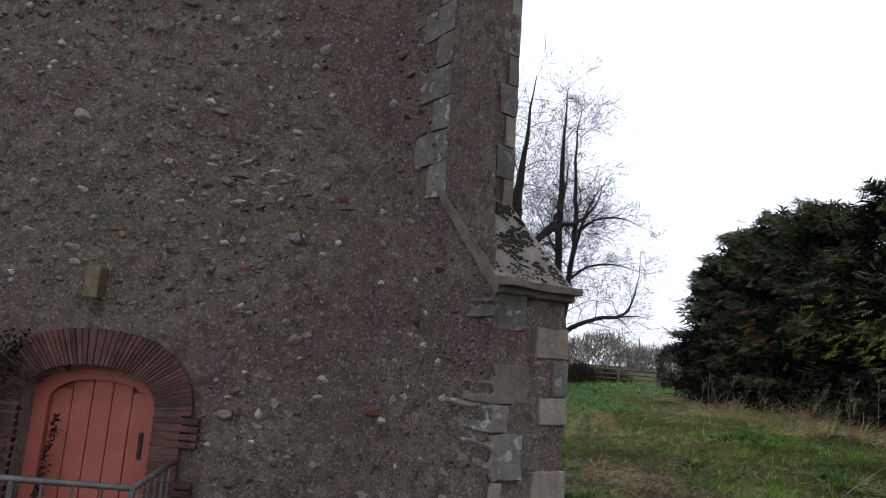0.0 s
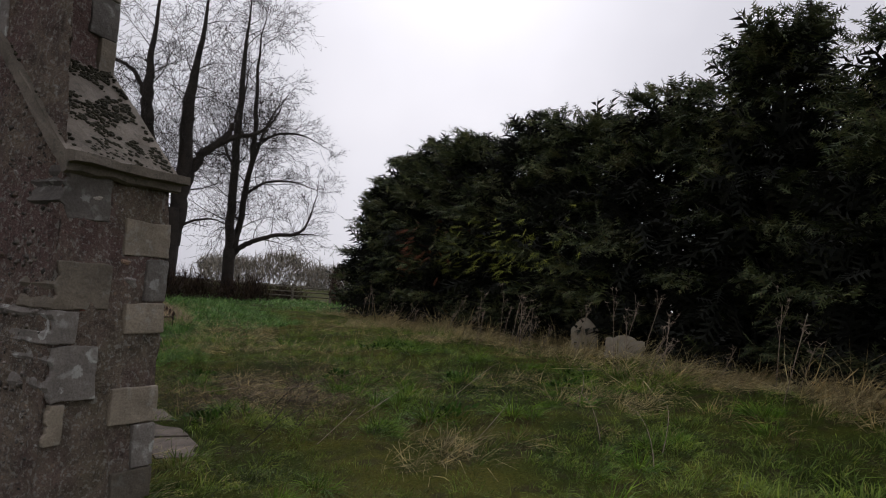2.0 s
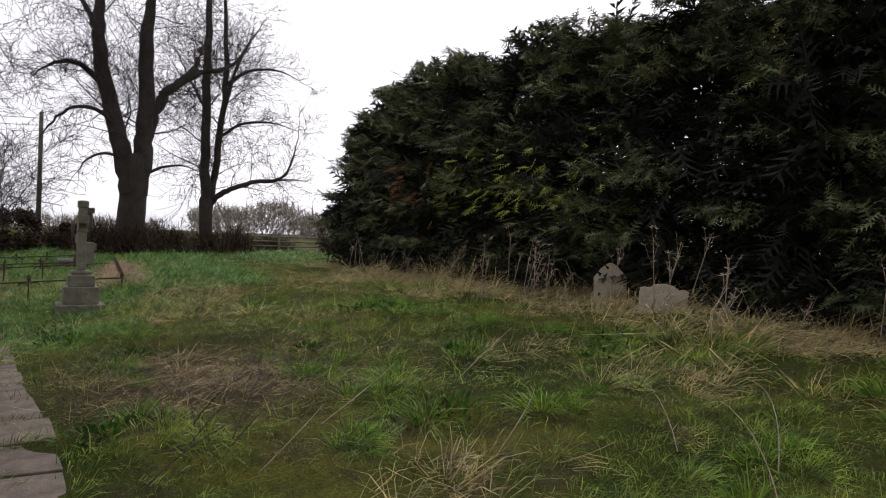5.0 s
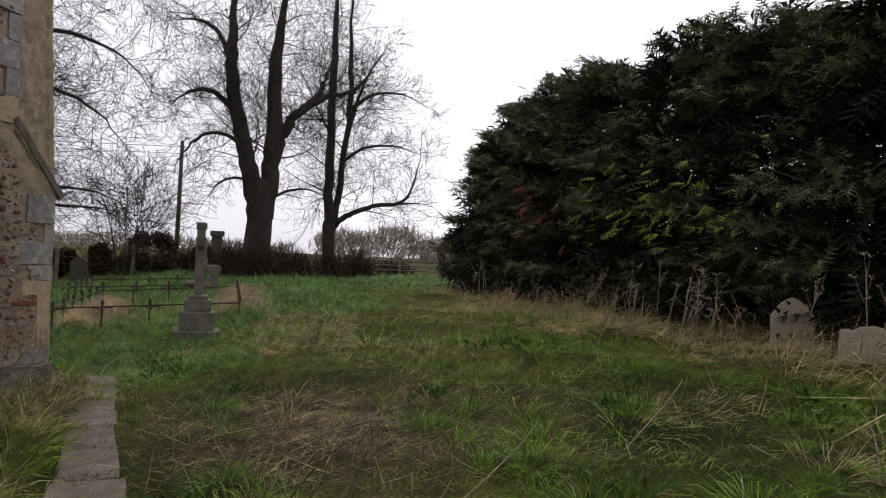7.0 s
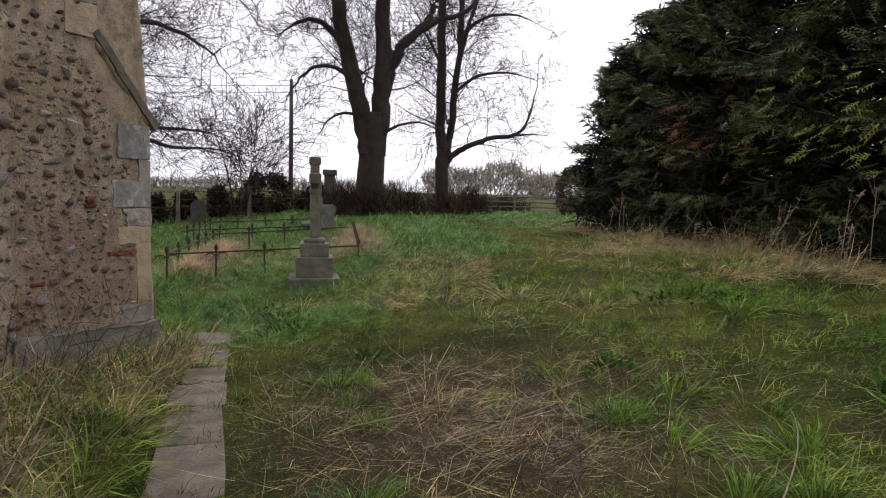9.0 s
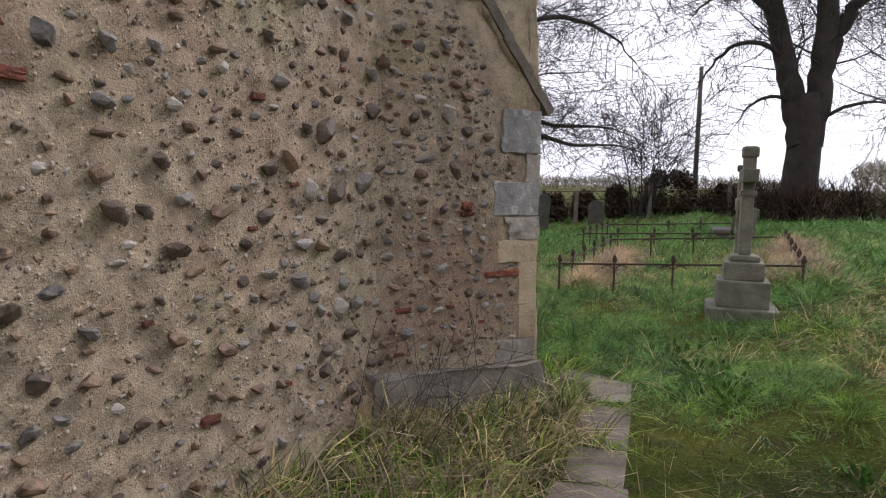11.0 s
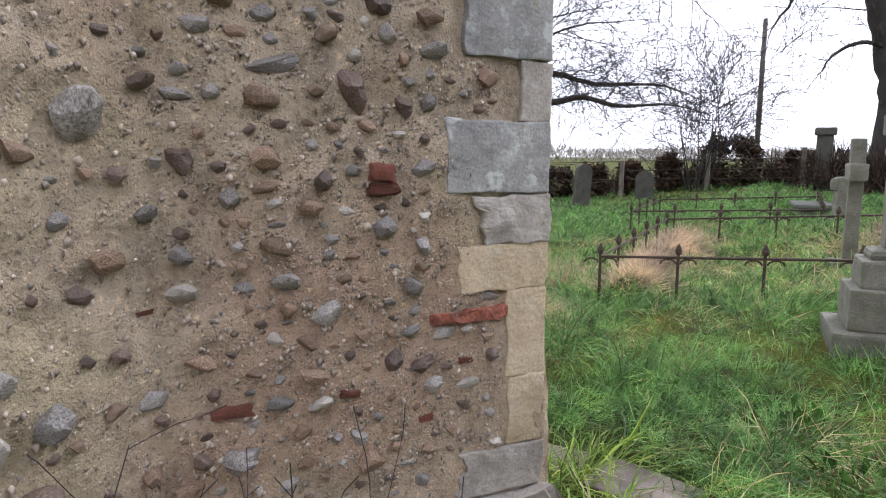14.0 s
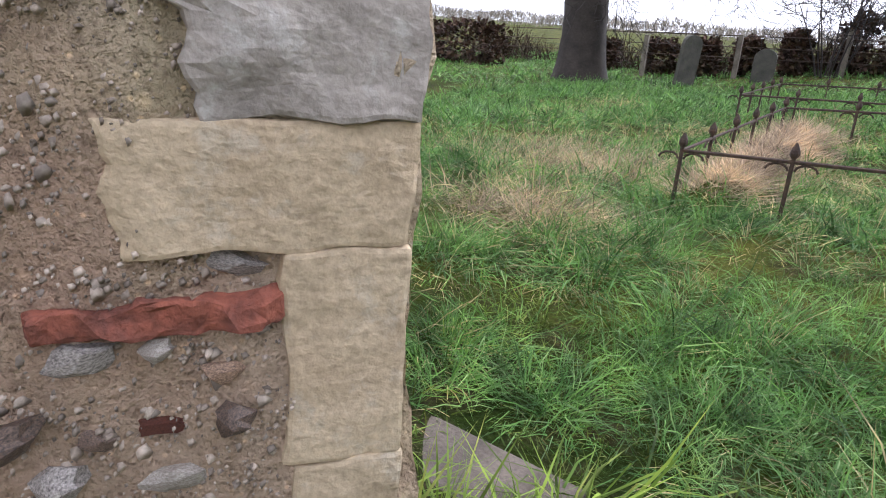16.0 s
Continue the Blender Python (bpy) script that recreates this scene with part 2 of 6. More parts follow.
GRASS = leafy("grass_blades", [(0.028, 0.055, 0.012), (0.12, 0.2, 0.034), (0.26, 0.36, 0.07), (0.09, 0.165, 0.03), (0.4, 0.38, 0.13)], 0.6, 0.5, 0.4, 0.25)
STRAW = leafy("dead_grass", [(0.252, 0.192, 0.105), (0.428, 0.345, 0.193), (0.6, 0.525, 0.308), (0.214, 0.167, 0.0935)], 0.8, 0.8, 0.4, 0.25)
DOCK = leafy("dock_leaves", [(0.03, 0.08, 0.015), (0.06, 0.13, 0.02), (0.05, 0.1, 0.03)], 1.5, 0.45, 0.3, 0.25)
CYPRESS = leafy("cypress_sprays", [(0.024, 0.037, 0.024), (0.065, 0.09, 0.05), (0.14, 0.165, 0.08), (0.11, 0.09, 0.065)], 1.1, 0.6, 0.35, 0.12, 2.2)
CYPRESS_TIP = leafy("yellow_cypress_tips", [(0.144, 0.18, 0.036), (0.264, 0.288, 0.072)], 1, 0.7, 0.3, 0.15)
RED_TIP = leafy("dead_cypress_tips", [(0.1, 0.04, 0.025), (0.16, 0.07, 0.04)], 1, 0.8, 0.3)
# Near-black: the shade inside the crowns is put into this colour.
CROWN_SHADE = plain("cypress_inner_shade", (0.008, 0.01, 0.006), (0.02, 0.022, 0.014), 2, 1.0)
BRAMBLE = leafy("bramble_twigs", [(0.03, 0.0195, 0.0175), (0.054, 0.0358, 0.028), (0.042, 0.0325, 0.021)], 0.6, 0.9)
BEECH_HEDGE = leafy("clipped_hedge", [(0.05, 0.032, 0.026), (0.085, 0.05, 0.04), (0.045, 0.05, 0.028)], 0.8, 0.8)
# The pallor of distant haze is put into this wood's colour.
FARWOOD = leafy("hazed_far_wood", [(0.2, 0.18, 0.165), (0.27, 0.25, 0.225)], 0.1, 1.0)


def ground_material():
    m, n, l, p = material("churchyard_ground")
    a, b, c3 = noise_node(n, l, 0.45, 5), noise_node(n, l, 3.5, 6), noise_node(n, l, 45, 4)
    c = ramp_node(n, l, a.outputs["Fac"], [(0.34, (0.018, 0.03, 0.005)), (0.46, (0.045, 0.06, 0.01)), (0.56, (0.1, 0.1, 0.019)), (0.68, (0.07, 0.05, 0.023))])
    c = mix_node(n, l, ramp_node(n, l, b.outputs["Fac"], [(0.5, (0,) * 3), (0.62, (0.7,) * 3)]), c, (0.05, 0.04, 0.02))
    c = mix_node(n, l, 1.0, c, ramp_node(n, l, c3.outputs["Fac"], [(0.3, (0.5,) * 3), (0.7, (1.2,) * 3)]), "MULTIPLY")
    # the bare patch of soil and rotted stems beside the path
    co, far = n.new("ShaderNodeTexCoord"), n.new("ShaderNodeVectorMath")
    far.operation = "DISTANCE"
    far.inputs[1].default_value = (2.8, 9.2, 0)
    l.new(co.outputs["Object"], far.inputs[0])
    add = n.new("ShaderNodeMath")
    add.operation = "MULTIPLY_ADD"
    add.inputs[1].default_value = 1.6
    l.new(b.outputs["Fac"], add.inputs[0])
    l.new(far.outputs["Value"], add.inputs[2])
    bare = ramp_node(n, l, add.outputs[0], [(0.0, (0.85,) * 3), (0.5, (0.8,) * 3), (1.0, (0,) * 3)])
    span = n.new("ShaderNodeMapRange")
    span.inputs["From Min"].default_value, span.inputs["From Max"].default_value = 0.8, 2.6
    l.new(add.outputs[0], span.inputs["Value"])
    l.new(span.outputs[0], bare.node.inputs[0])
    c = mix_node(n, l, bare, c, (0.058, 0.043, 0.03))
    l.new(c, p.inputs["Base Color"])
    p.inputs["Roughness"].default_value = 0.95
    p.inputs["Specular IOR Level"].default_value = 0.05
    bump_node(n, l, p, b.outputs["Fac"], 0.6, 0.08)
    bump_node(n, l, p, c3.outputs["Fac"], 0.7, 0.03)
    return m


GROUND = ground_material()


# ---- building helpers ----
def mesh_object(name, V, F, mat, parent=None, smooth=False):
    """One mesh object from arrays of vertices and of triangles or quads."""
    V, F = np.asarray(V, np.float32), np.asarray(F, np.int32)
    me = bpy.data.meshes.new(name)
    me.vertices.add(len(V))
    me.vertices.foreach_set("co", V.ravel())
    me.loops.add(F.size)
    me.loops.foreach_set("vertex_index", F.ravel())
    me.polygons.add(len(F))
    me.polygons.foreach_set("loop_start", np.arange(0, F.size, F.shape[1], dtype=np.int32))
    me.update(calc_edges=True)
    if smooth:
        me.polygons.foreach_set("use_smooth", np.ones(len(F), bool))
    me.materials.append(mat)
    ob = new(name, me)
    ob.parent = parent
    return ob


def part(name, bm, mat, parent=None, label="", smooth=False):
    me = bpy.data.meshes.new(name)
    bmesh.ops.recalc_face_normals(bm, faces=bm.faces)
    bm.to_mesh(me)
    bm.free()
    if smooth:
        me.polygons.foreach_set("use_smooth", np.ones(len(me.polygons), bool))
    me.materials.append(mat)
    ob = new(name, me)
    ob.parent = parent
    return tagged(ob, label)


def empty(name, m, label, category, group="", kind=""):
    ob = new(name)
    ob.matrix_world = m
    return tagged(ob, label, category, group, kind)


def box(bm, lo, hi, bevel=0.0, m=None):
    """A box between two corners, its edges rounded by bevel."""
    lo, hi = Vector(lo), Vector(hi)
    made = bmesh.ops.create_cube(bm, size=1, matrix=Matrix.Translation((lo + hi) / 2) @ Matrix.Diagonal((*(hi - lo), 1)))["verts"]
    if bevel:
        edges = {e for v in made for e in v.link_edges}
        made = bmesh.ops.bevel(bm, geom=list(edges), offset=bevel, segments=2, affect="EDGES", profile=0.6)["verts"]
    if m is not None:
        bmesh.ops.transform(bm, matrix=m, verts=list({v for v in made}))
    return made


def roughen(bm, size, amount, seed=0.0):
    for v in bm.verts:
        v.co += noise.noise_vector(v.co * size + Vector((seed, seed * 2, 0))) * amount


def prism(bm, outline, depth, m):
    """The outline (x, z) pushed from y = 0 to depth, then laid by m."""
    front = [bm.verts.new(m @ Vector((x, 0, z))) for x, z in outline]
    rear = [bm.verts.new(m @ Vector((x, depth, z))) for x, z in outline]
    bm.faces.new(front)
    bm.faces.new(rear[::-1])
    k = len(outline)
    for i in range(k):
        bm.faces.new((front[i], rear[i], rear[(i + 1) % k], front[(i + 1) % k]))


def step(a, b, v):
    v = np.clip((v - a) / (b - a), 0, 1)
    return v * v * (3 - 2 * v)


def height(x, y):
    """The lie of the churchyard: low by the tower's path, rising to a bank on the south side."""
    x, y = np.asarray(x, float), np.asarray(y, float)
    slope = -0.25 + 0.085 * x + 0.03 * (y - 9)
    h = -0.13 + 0.58 * step(-0.05, 1.0, (slope + 0.13) / 0.58) * 1.0
    lumps = 0.018 * np.sin(6.3 * x + 2.1 * y) * np.sin(5.1 * y - 2.2 * x) + 0.06 * np.sin(1.3 * x + 0.7 * y) * np.sin(0.9 * y - 0.5 * x + 1) + 0.035 * np.sin(3.1 * x + 1.7 + 0.8 * np.sin(1.7 * y)) * np.sin(2.7 * y + 0.4 + 0.9 * np.sin(1.3 * x))
    h = h + lumps * step(0.6, 2.2, x) * step(60, 25, np.hypot(x, y))
    h = h - 0.12 * np.exp(-(((x - 0.2) / 1.3) ** 2 + ((y - 13.0) / 1.2) ** 2))
    # turf heaped along the sides of the fenced grave
    h = h + (0.19 * np.exp(-((x + 0.5) / 0.24) ** 2) + 0.14 * np.exp(-((x - 2.2) / 0.3) ** 2)) * step(15.65, 16.1, y) * step(20.2, 19.2, y)
    pit = step(-3.6, -3.55, x) * step(-1.62, -1.67, x) * step(4.2, 4.25, y) * step(5.6, 5.55, y)
    return h - 0.8 * pit


# ---- ground: one sheet, fine near the walk, coarse to the horizon ----
def axis(near_lo, near_hi, fine, far):
    a = list(np.arange(near_lo, near_hi + 1e-6, fine))
    grow, lo, hi = fine, near_lo, near_hi
    while hi < far:
        grow *= 1.35
        hi, lo = hi + grow, lo - grow
        a = [lo] + a + [hi]
    return np.array(a)


gx, gy = axis(-4, 12, 0.1, 3000), axis(-1, 26, 0.12, 3000)
GX, GY = np.meshgrid(gx, gy)
GZ = height(np.clip(GX, -60, 60), np.clip(GY, -30, 60))
idx = np.arange(GX.size).reshape(GX.shape)
quads = np.stack([idx[:-1, :-1], idx[:-1, 1:], idx[1:, 1:], idx[1:, :-1]], -1).reshape(-1, 4)
ground = mesh_object("ground", np.stack([GX, GY, GZ], -1).reshape(-1, 3), quads, GROUND, smooth=True)
tagged(ground, "rough churchyard turf with moss and bare soil", "ground", kind="structure")

# ---- the tower: west wall with its low door, south wall, two diagonal buttresses ----
WEST_Y, SOUTH_X, EAST_Y, TOP = 5.2, -0.55, 11.1, 9.5
DOOR_X, DOOR_HALF, SPRING, CROWN = -2.5, 0.49, 0.8, 1.1


def arch(half, spring, rise, k=16):
    """A three-centred arch as points from the right spring over the crown to the left one."""
    return [(half * math.copysign(abs(math.cos(a)) ** 0.85, math.cos(a)), spring + rise * abs(math.sin(a)) ** 0.9) for a in np.linspace(0, math.pi, k + 1)]


def relief(q):
    """How far a rubble face stands out at a place."""
    return 0.018 * noise.noise(q * 1.2) + 0.018 * noise.noise(q * 6) + 0.02 * noise.noise(q * 14)


def grid_wall(name, mat, origin, along, normal, length, lo, hi, cell, label, hole=None):
    """A wall with an uneven face: the face is a fine grid, with a body 0.8 thick behind it."""
    a, nrm = Vector(along), Vector(normal)
    bm = bmesh.new()
    nu, nz = max(2, int(length / cell)), max(2, int((hi - lo) / cell))
    grid = [[None] * (nz + 1) for _ in range(nu + 1)]
    for i in range(nu + 1):
        for j in range(nz + 1):
            u, z = length * i / nu, lo + (hi - lo) * j / nz
            q = Vector(origin) + a * u + Vector((0, 0, z))
            grid[i][j] = bm.verts.new(q + nrm * relief(q))
    for i in range(nu):
        for j in range(nz):
            u, z = length * (i + 0.5) / nu, lo + (hi - lo) * (j + 0.5) / nz
            if hole and hole(u, z):
                continue
            bm.faces.new((grid[i][j], grid[i + 1][j], grid[i + 1][j + 1], grid[i][j + 1]))
    rim = [e for e in bm.edges if e.is_boundary]
    made = bmesh.ops.extrude_edge_only(bm, edges=rim)["geom"]
    for v in made:
        if isinstance(v, bmesh.types.BMVert):
            v.co -= nrm * 0.8
    ob = part(name, bm, mat, None, "", True)
    return tagged(ob, label, "wall", kind="structure")


def door_hole(u, z):
    x = -7.5 + u - DOOR_X
    if abs(x) > DOOR_HALF + 0.03:
        return False
    return z < SPRING + (CROWN - SPRING) * math.sqrt(max(0, 1 - (x / (DOOR_HALF + 0.03)) ** 2)) + 0.02


wall_west = grid_wall("wall_west", RENDER, (-7.5, WEST_Y, 0), (1, 0, 0), (0, -1, 0), 7.2, -1.0, TOP, 0.05, "weathered rubble wall patched with render and lichen, coloured darker for shade", door_hole)
wall_south = grid_wall("wall_south", MORTAR, (SOUTH_X, WEST_Y + 0.3, 0), (0, 1, 0), (1, 0, 0), EAST_Y - WEST_Y - 0.3, -0.4, TOP, 0.036, "sandy mortar wall studded with flints and cobbles")
bm = bmesh.new()
box(bm, (-7.5, EAST_Y - 0.4, -0.4), (SOUTH_X - 0.05, EAST_Y, TOP))
tagged(part("wall_east", bm, MORTAR), "plain far side of the rubble tower", "wall", kind="structure")
bm = bmesh.new()
box(bm, (-7.6, WEST_Y, -0.9), (-7.2, EAST_Y, TOP))
tagged(part("wall_north", bm, MORTAR), "plain far side of the rubble tower", "wall", kind="structure")
bm = bmesh.new()
box(bm, (-7.6, WEST_Y + 0.05, TOP - 0.05), (SOUTH_X - 0.05, EAST_Y - 0.05, TOP + 0.2))
tagged(part("roof", bm, COPING), "flat stone top of the tower", "roof", kind="structure")


def buttress(name, mat, m, outline, width, label):
    """A buttress: its side outline (u outwards, z), cut into a fine uneven skin, width thick."""
    bm = bmesh.new()
    prism(bm, outline, width, m)
    bmesh.ops.triangulate(bm, faces=[f for f in bm.faces if len(f.verts) > 4])
    for _ in range(7):
        edges = [e for e in bm.edges if e.calc_length() > 0.07]
        if not edges:
            break
        bmesh.ops.subdivide_edges(bm, edges=edges, cuts=1, use_grid_fill=False)
        bmesh.ops.triangulate(bm, faces=[f for f in bm.faces if len(f.verts) > 4])
    bmesh.ops.recalc_face_normals(bm, faces=bm.faces)
    bm.normal_update()
    for v in bm.verts:
        v.co += v.normal * relief(v.co)
    return tagged(part(name, bm, mat, None, "", True), label, "buttress", "diagonal buttresses", "structure")


# frames of the two buttresses: x outwards along the visible side, y across into the depth
B2 = Matrix.Translation((-0.167, 11.091, 0)) @ Matrix.Rotation(math.atan2(0.819, 0.574), 4, "Z")
far_buttress = buttress("buttress", MORTAR, B2, [(-0.9, -0.4), (0.62, -0.4), (0.61, 0.02), (0.55, 0.13), (0.54, 1.86), (0.03, 2.5), (0.02, TOP - 1), (-0.9, TOP - 1)], 0.72, "flint and mortar buttress with limestone corner blocks")
# the near one: x runs across its end face, y runs back towards the tower
B1 = Matrix.Translation((0.574, 4.205, 0)) @ Matrix.Rotation(math.atan2(0.6, 0.8), 4, "Z")
B1SIDE = B1 @ Matrix(((0, 1, 0, -0.215), (1, 0, 0, 0), (0, 0, 1, 0), (0, 0, 0, 1)))
near_buttress = buttress("buttress", RENDER, B1SIDE, [(2.3, -0.9), (-0.06, -0.9), (-0.05, 0.2), (0.0, 1.9), (0.6, 2.5), (0.68, TOP - 1), (2.3, TOP - 1)], 0.64, "weathered buttress with limestone corner blocks and mossy slope, coloured darker for shade")

# ---- door in the west wall ----
door = empty("door_1", Matrix.Translation((DOOR_X, WEST_Y + 0.14, 0)), "low arched door of faded red planks", "door", kind="structure")
DOOR_FOOT = -0.9


def arch_panel(name, half, spring, rise, thick, y, mat, parent, inner=None):
    bm = bmesh.new()
    pts = [(half, DOOR_FOOT)] + arch(half, spring, rise) + [(-half, DOOR_FOOT)]
    if inner is None:
        prism(bm, pts, thick, Matrix.Translation((0, y, 0)))
    else:
        ih, irise = inner
        q = [(ih, DOOR_FOOT)] + arch(ih, spring, irise) + [(-ih, DOOR_FOOT)]
        for a, b, c, d in zip(pts, pts[1:], q[1:], q):
            prism(bm, [a, b, c, d], thick, Matrix.Translation((0, y, 0)))
        bmesh.ops.remove_doubles(bm, verts=bm.verts, dist=1e-4)
    return part(name, bm, mat, parent)


arch_panel("door_frame", DOOR_HALF + 0.02, SPRING, CROWN - SPRING + 0.02, 0.1, 0, RED_PAINT, door, (DOOR_HALF - 0.1, CROWN - SPRING - 0.1))
for i in range(5):
    w = 2 * (DOOR_HALF - 0.1) / 5
    x0 = -(DOOR_HALF - 0.1) + i * w
    top = min(SPRING + (CROWN - SPRING - 0.1) * abs(math.sin(math.acos(max(-1, min(1, xx / (DOOR_HALF - 0.1)))))) ** 0.9 for xx in (x0 + 0.01, x0 + w - 0.01)) + 0.06
    bm = bmesh.new()
    box(bm, (x0 + 0.004, 0.05, DOOR_FOOT), (x0 + w - 0.004, 0.085, top), 0.004)
    part("plank", bm, RED_PAINT, door)
bm = bmesh.new()
box(bm, (0.33, 0.03, 0.42), (0.36, 0.06, 0.62), 0.008)
part("handle", bm, IRON, door, "rusted iron latch")
bm = bmesh.new()
box(bm, (-0.6, 0.1, DOOR_FOOT), (0.6, 0.14, CROWN + 0.1))
part("backing", bm, RED_PAINT, door)

# brick ring round the arch and brick jambs below its springs
ring = empty("brick_arch", Matrix.Translation((DOOR_X, WEST_Y, 0)), "ring of thin red bricks round the door", "arch", kind="structure")
bm = bmesh.new()
a_in, a_out = arch(DOOR_HALF + 0.02, SPRING, CROWN - SPRING + 0.02, 30), arch(DOOR_HALF + 0.295, SPRING, CROWN - SPRING + 0.285, 30)
for a, b, c, d in zip(a_in, a_in[1:], a_out[1:], a_out):
    prism(bm, [a, b, c, d], 0.2, Matrix.Translation((0, -0.035, 0)))
for sgn in (-1, 1):
    prism(bm, [(sgn * 0.51, DOOR_FOOT), (sgn * 0.51, SPRING), (sgn * 0.72, SPRING), (sgn * 0.72, DOOR_FOOT)], 0.2, Matrix.Translation((0, -0.035, 0)))
part("joints", bm, JOINT, ring)
COUNT = 56
a_in, a_out = arch(DOOR_HALF + 0.02, SPRING, CROWN - SPRING + 0.02, COUNT * 4), arch(DOOR_HALF + 0.3, SPRING, CROWN - SPRING + 0.29, COUNT * 4)
for i in range(COUNT):
    bm = bmesh.new()
    p = [Vector(a_in[4 * i]), Vector(a_in[4 * i + 3]), Vector(a_out[4 * i + 3]), Vector(a_out[4 * i])]
    prism(bm, [tuple(v) for v in p], 0.1, Matrix.Translation((0, -0.048 - 0.008 * random.random(), 0)))
    part("brick", bm, RED_BRICK, ring)
for sgn in (-1, 1):
    for i in range(24):
        z = SPRING - 0.06 - i * 0.058
        w = 0.22 if (i // 4) % 2 else 0.34
        bm = bmesh.new()
        box(bm, (min(sgn * 0.51, sgn * (0.51 + w)), -0.05 - 0.006 * random.random(), z), (max(sgn * 0.51, sgn * (0.51 + w)), 0.05, z + 0.044), 0.004)
        part("brick", bm, RED_BRICK, ring)

# lamp box over the door
lamp = empty("wall_lamp", Matrix.Translation((-2.57, WEST_Y - 0.02, 1.57)), "small yellowed outdoor lamp box above the door", "wall lamp")
bm = bmesh.new()
box(bm, (-0.055, -0.1, 0.05), (0.055, 0.02, 0.29), 0.012)
lamp_body = part("body", bm, LAMP_BODY, lamp)
bm = bmesh.new()
bmesh.ops.create_cone(bm, cap_ends=True, segments=14, radius1=0.028, radius2=0.05, depth=0.06, matrix=Matrix.Translation((0, -0.05, 0.035)))
part("lens", bm, FLINTS["dark"], lamp_body, "dark lens under the lamp box")


def tube(bm, a, b, r, k=8):
    a, b = Vector(a), Vector(b)
    m = Matrix.Translation((a + b) / 2) @ (b - a).to_track_quat("Z", "Y").to_matrix().to_4x4()
    bmesh.ops.create_cone(bm, cap_ends=True, segments=k, radius1=r, radius2=r, depth=(b - a).length, matrix=m)


# railing round the door's sunken steps
railing = empty("railing", Matrix.Translation((-1.68, 4.2, -0.15)), "low grey metal railing round the sunken door", "railing")
for a, b in (((0, 0, 0.62), (-2.2, 0, 0.62)), ((0, 0, 0.62), (-0.1, 0.93, 0.62)), ((0, 0, 0.12), (-2.2, 0, 0.12)), ((0, 0, 0.12), (-0.1, 0.93, 0.12))):
    bm = bmesh.new()
    tube(bm, a, b, 0.02)
    part("rail", bm, GALVANISED, railing, "", True)
for i in range(12):
    bm = bmesh.new()
    tube(bm, (-0.18 * i, 0, 0), (-0.18 * i, 0, 0.62), 0.009 if i % 4 else 0.02, 6)
    part("post", bm, GALVANISED, railing)
for i in range(1, 6):
    bm = bmesh.new()
    tube(bm, (-0.018 * i, 0.165 * i, 0), (-0.018 * i, 0.165 * i, 0.62), 0.009, 6)
    part("post", bm, GALVANISED, railing)


# ---- stones set in the walls ----
def pebble_mesh(name, kind, seed):
    """An irregular stone about 1 across; y is the way out of the wall."""
    rnd = random.Random(seed)
    bm = bmesh.new()
    if kind == "brick":
        box(bm, (-0.5, -0.5, -0.5), (0.5, 0.5, 0.5), 0.1)
        bmesh.ops.subdivide_edges(bm, edges=[e for e in bm.edges if e.calc_length() > 0.4], cuts=2, use_grid_fill=True)
        roughen(bm, 2.3, 0.16, seed)
        roughen(bm, 6, 0.07, seed)
    else:
        bmesh.ops.create_icosphere(bm, subdivisions=2 if kind == "big" else 1, radius=0.5)
        cut = [Vector((rnd.uniform(-1, 1), rnd.uniform(-1, 1), rnd.uniform(-1, 1))).normalized() for _ in range(7)]
        for v in bm.verts:
            v.co += noise.noise_vector(v.co * 1.9 + Vector((seed * 3.1, 0, 0))) * 0.3
            for c in cut:
                d = v.co.dot(c) - 0.3
                if d > 0:
                    v.co -= c * d * 0.8
    me = bpy.data.meshes.new(name)
    bmesh.ops.recalc_face_normals(bm, faces=bm.faces)
    bm.to_mesh(me)
    bm.free()
    return me


STONES = {}
for kind in FLINTS:
    STONES[kind] = []
    for i in range(5):
        me = pebble_mesh("flint_" + kind, "brick" if kind == "brick" else "big", i + 7 * len(kind))
        me.materials.append(FLINTS[kind])
        STONES[kind].append(me)


def set_stone(parent, m, u, z, w, h, kind, out=0.5, rnd=random, name=None):
    """One stone in a wall face: m has x along the face and -y outwards."""
    ob = new(name or ("brick" if kind == "brick" else "flint"), rnd.choice(STONES[kind]))
    ob.parent = parent
    ob.matrix_world = stone_pose(m, u, z, w, h, kind, out, rnd)
    return ob


def stone_pose(m, u, z, w, h, kind, out, rnd):
    d = min(w, h) * 0.95
    lean = 0.09 if kind == "brick" else 0.35
    return m @ Matrix.Translation((u, 0.006 - relief(m @ Vector((u, 0, z))) - d * (out - 0.42), z)) @ Matrix.Rotation(rnd.uniform(-lean, lean), 4, "Y") @ Matrix.Rotation(rnd.uniform(-0.3, 0.3), 4, "X") @ Matrix.Diagonal((w, d, h, 1))


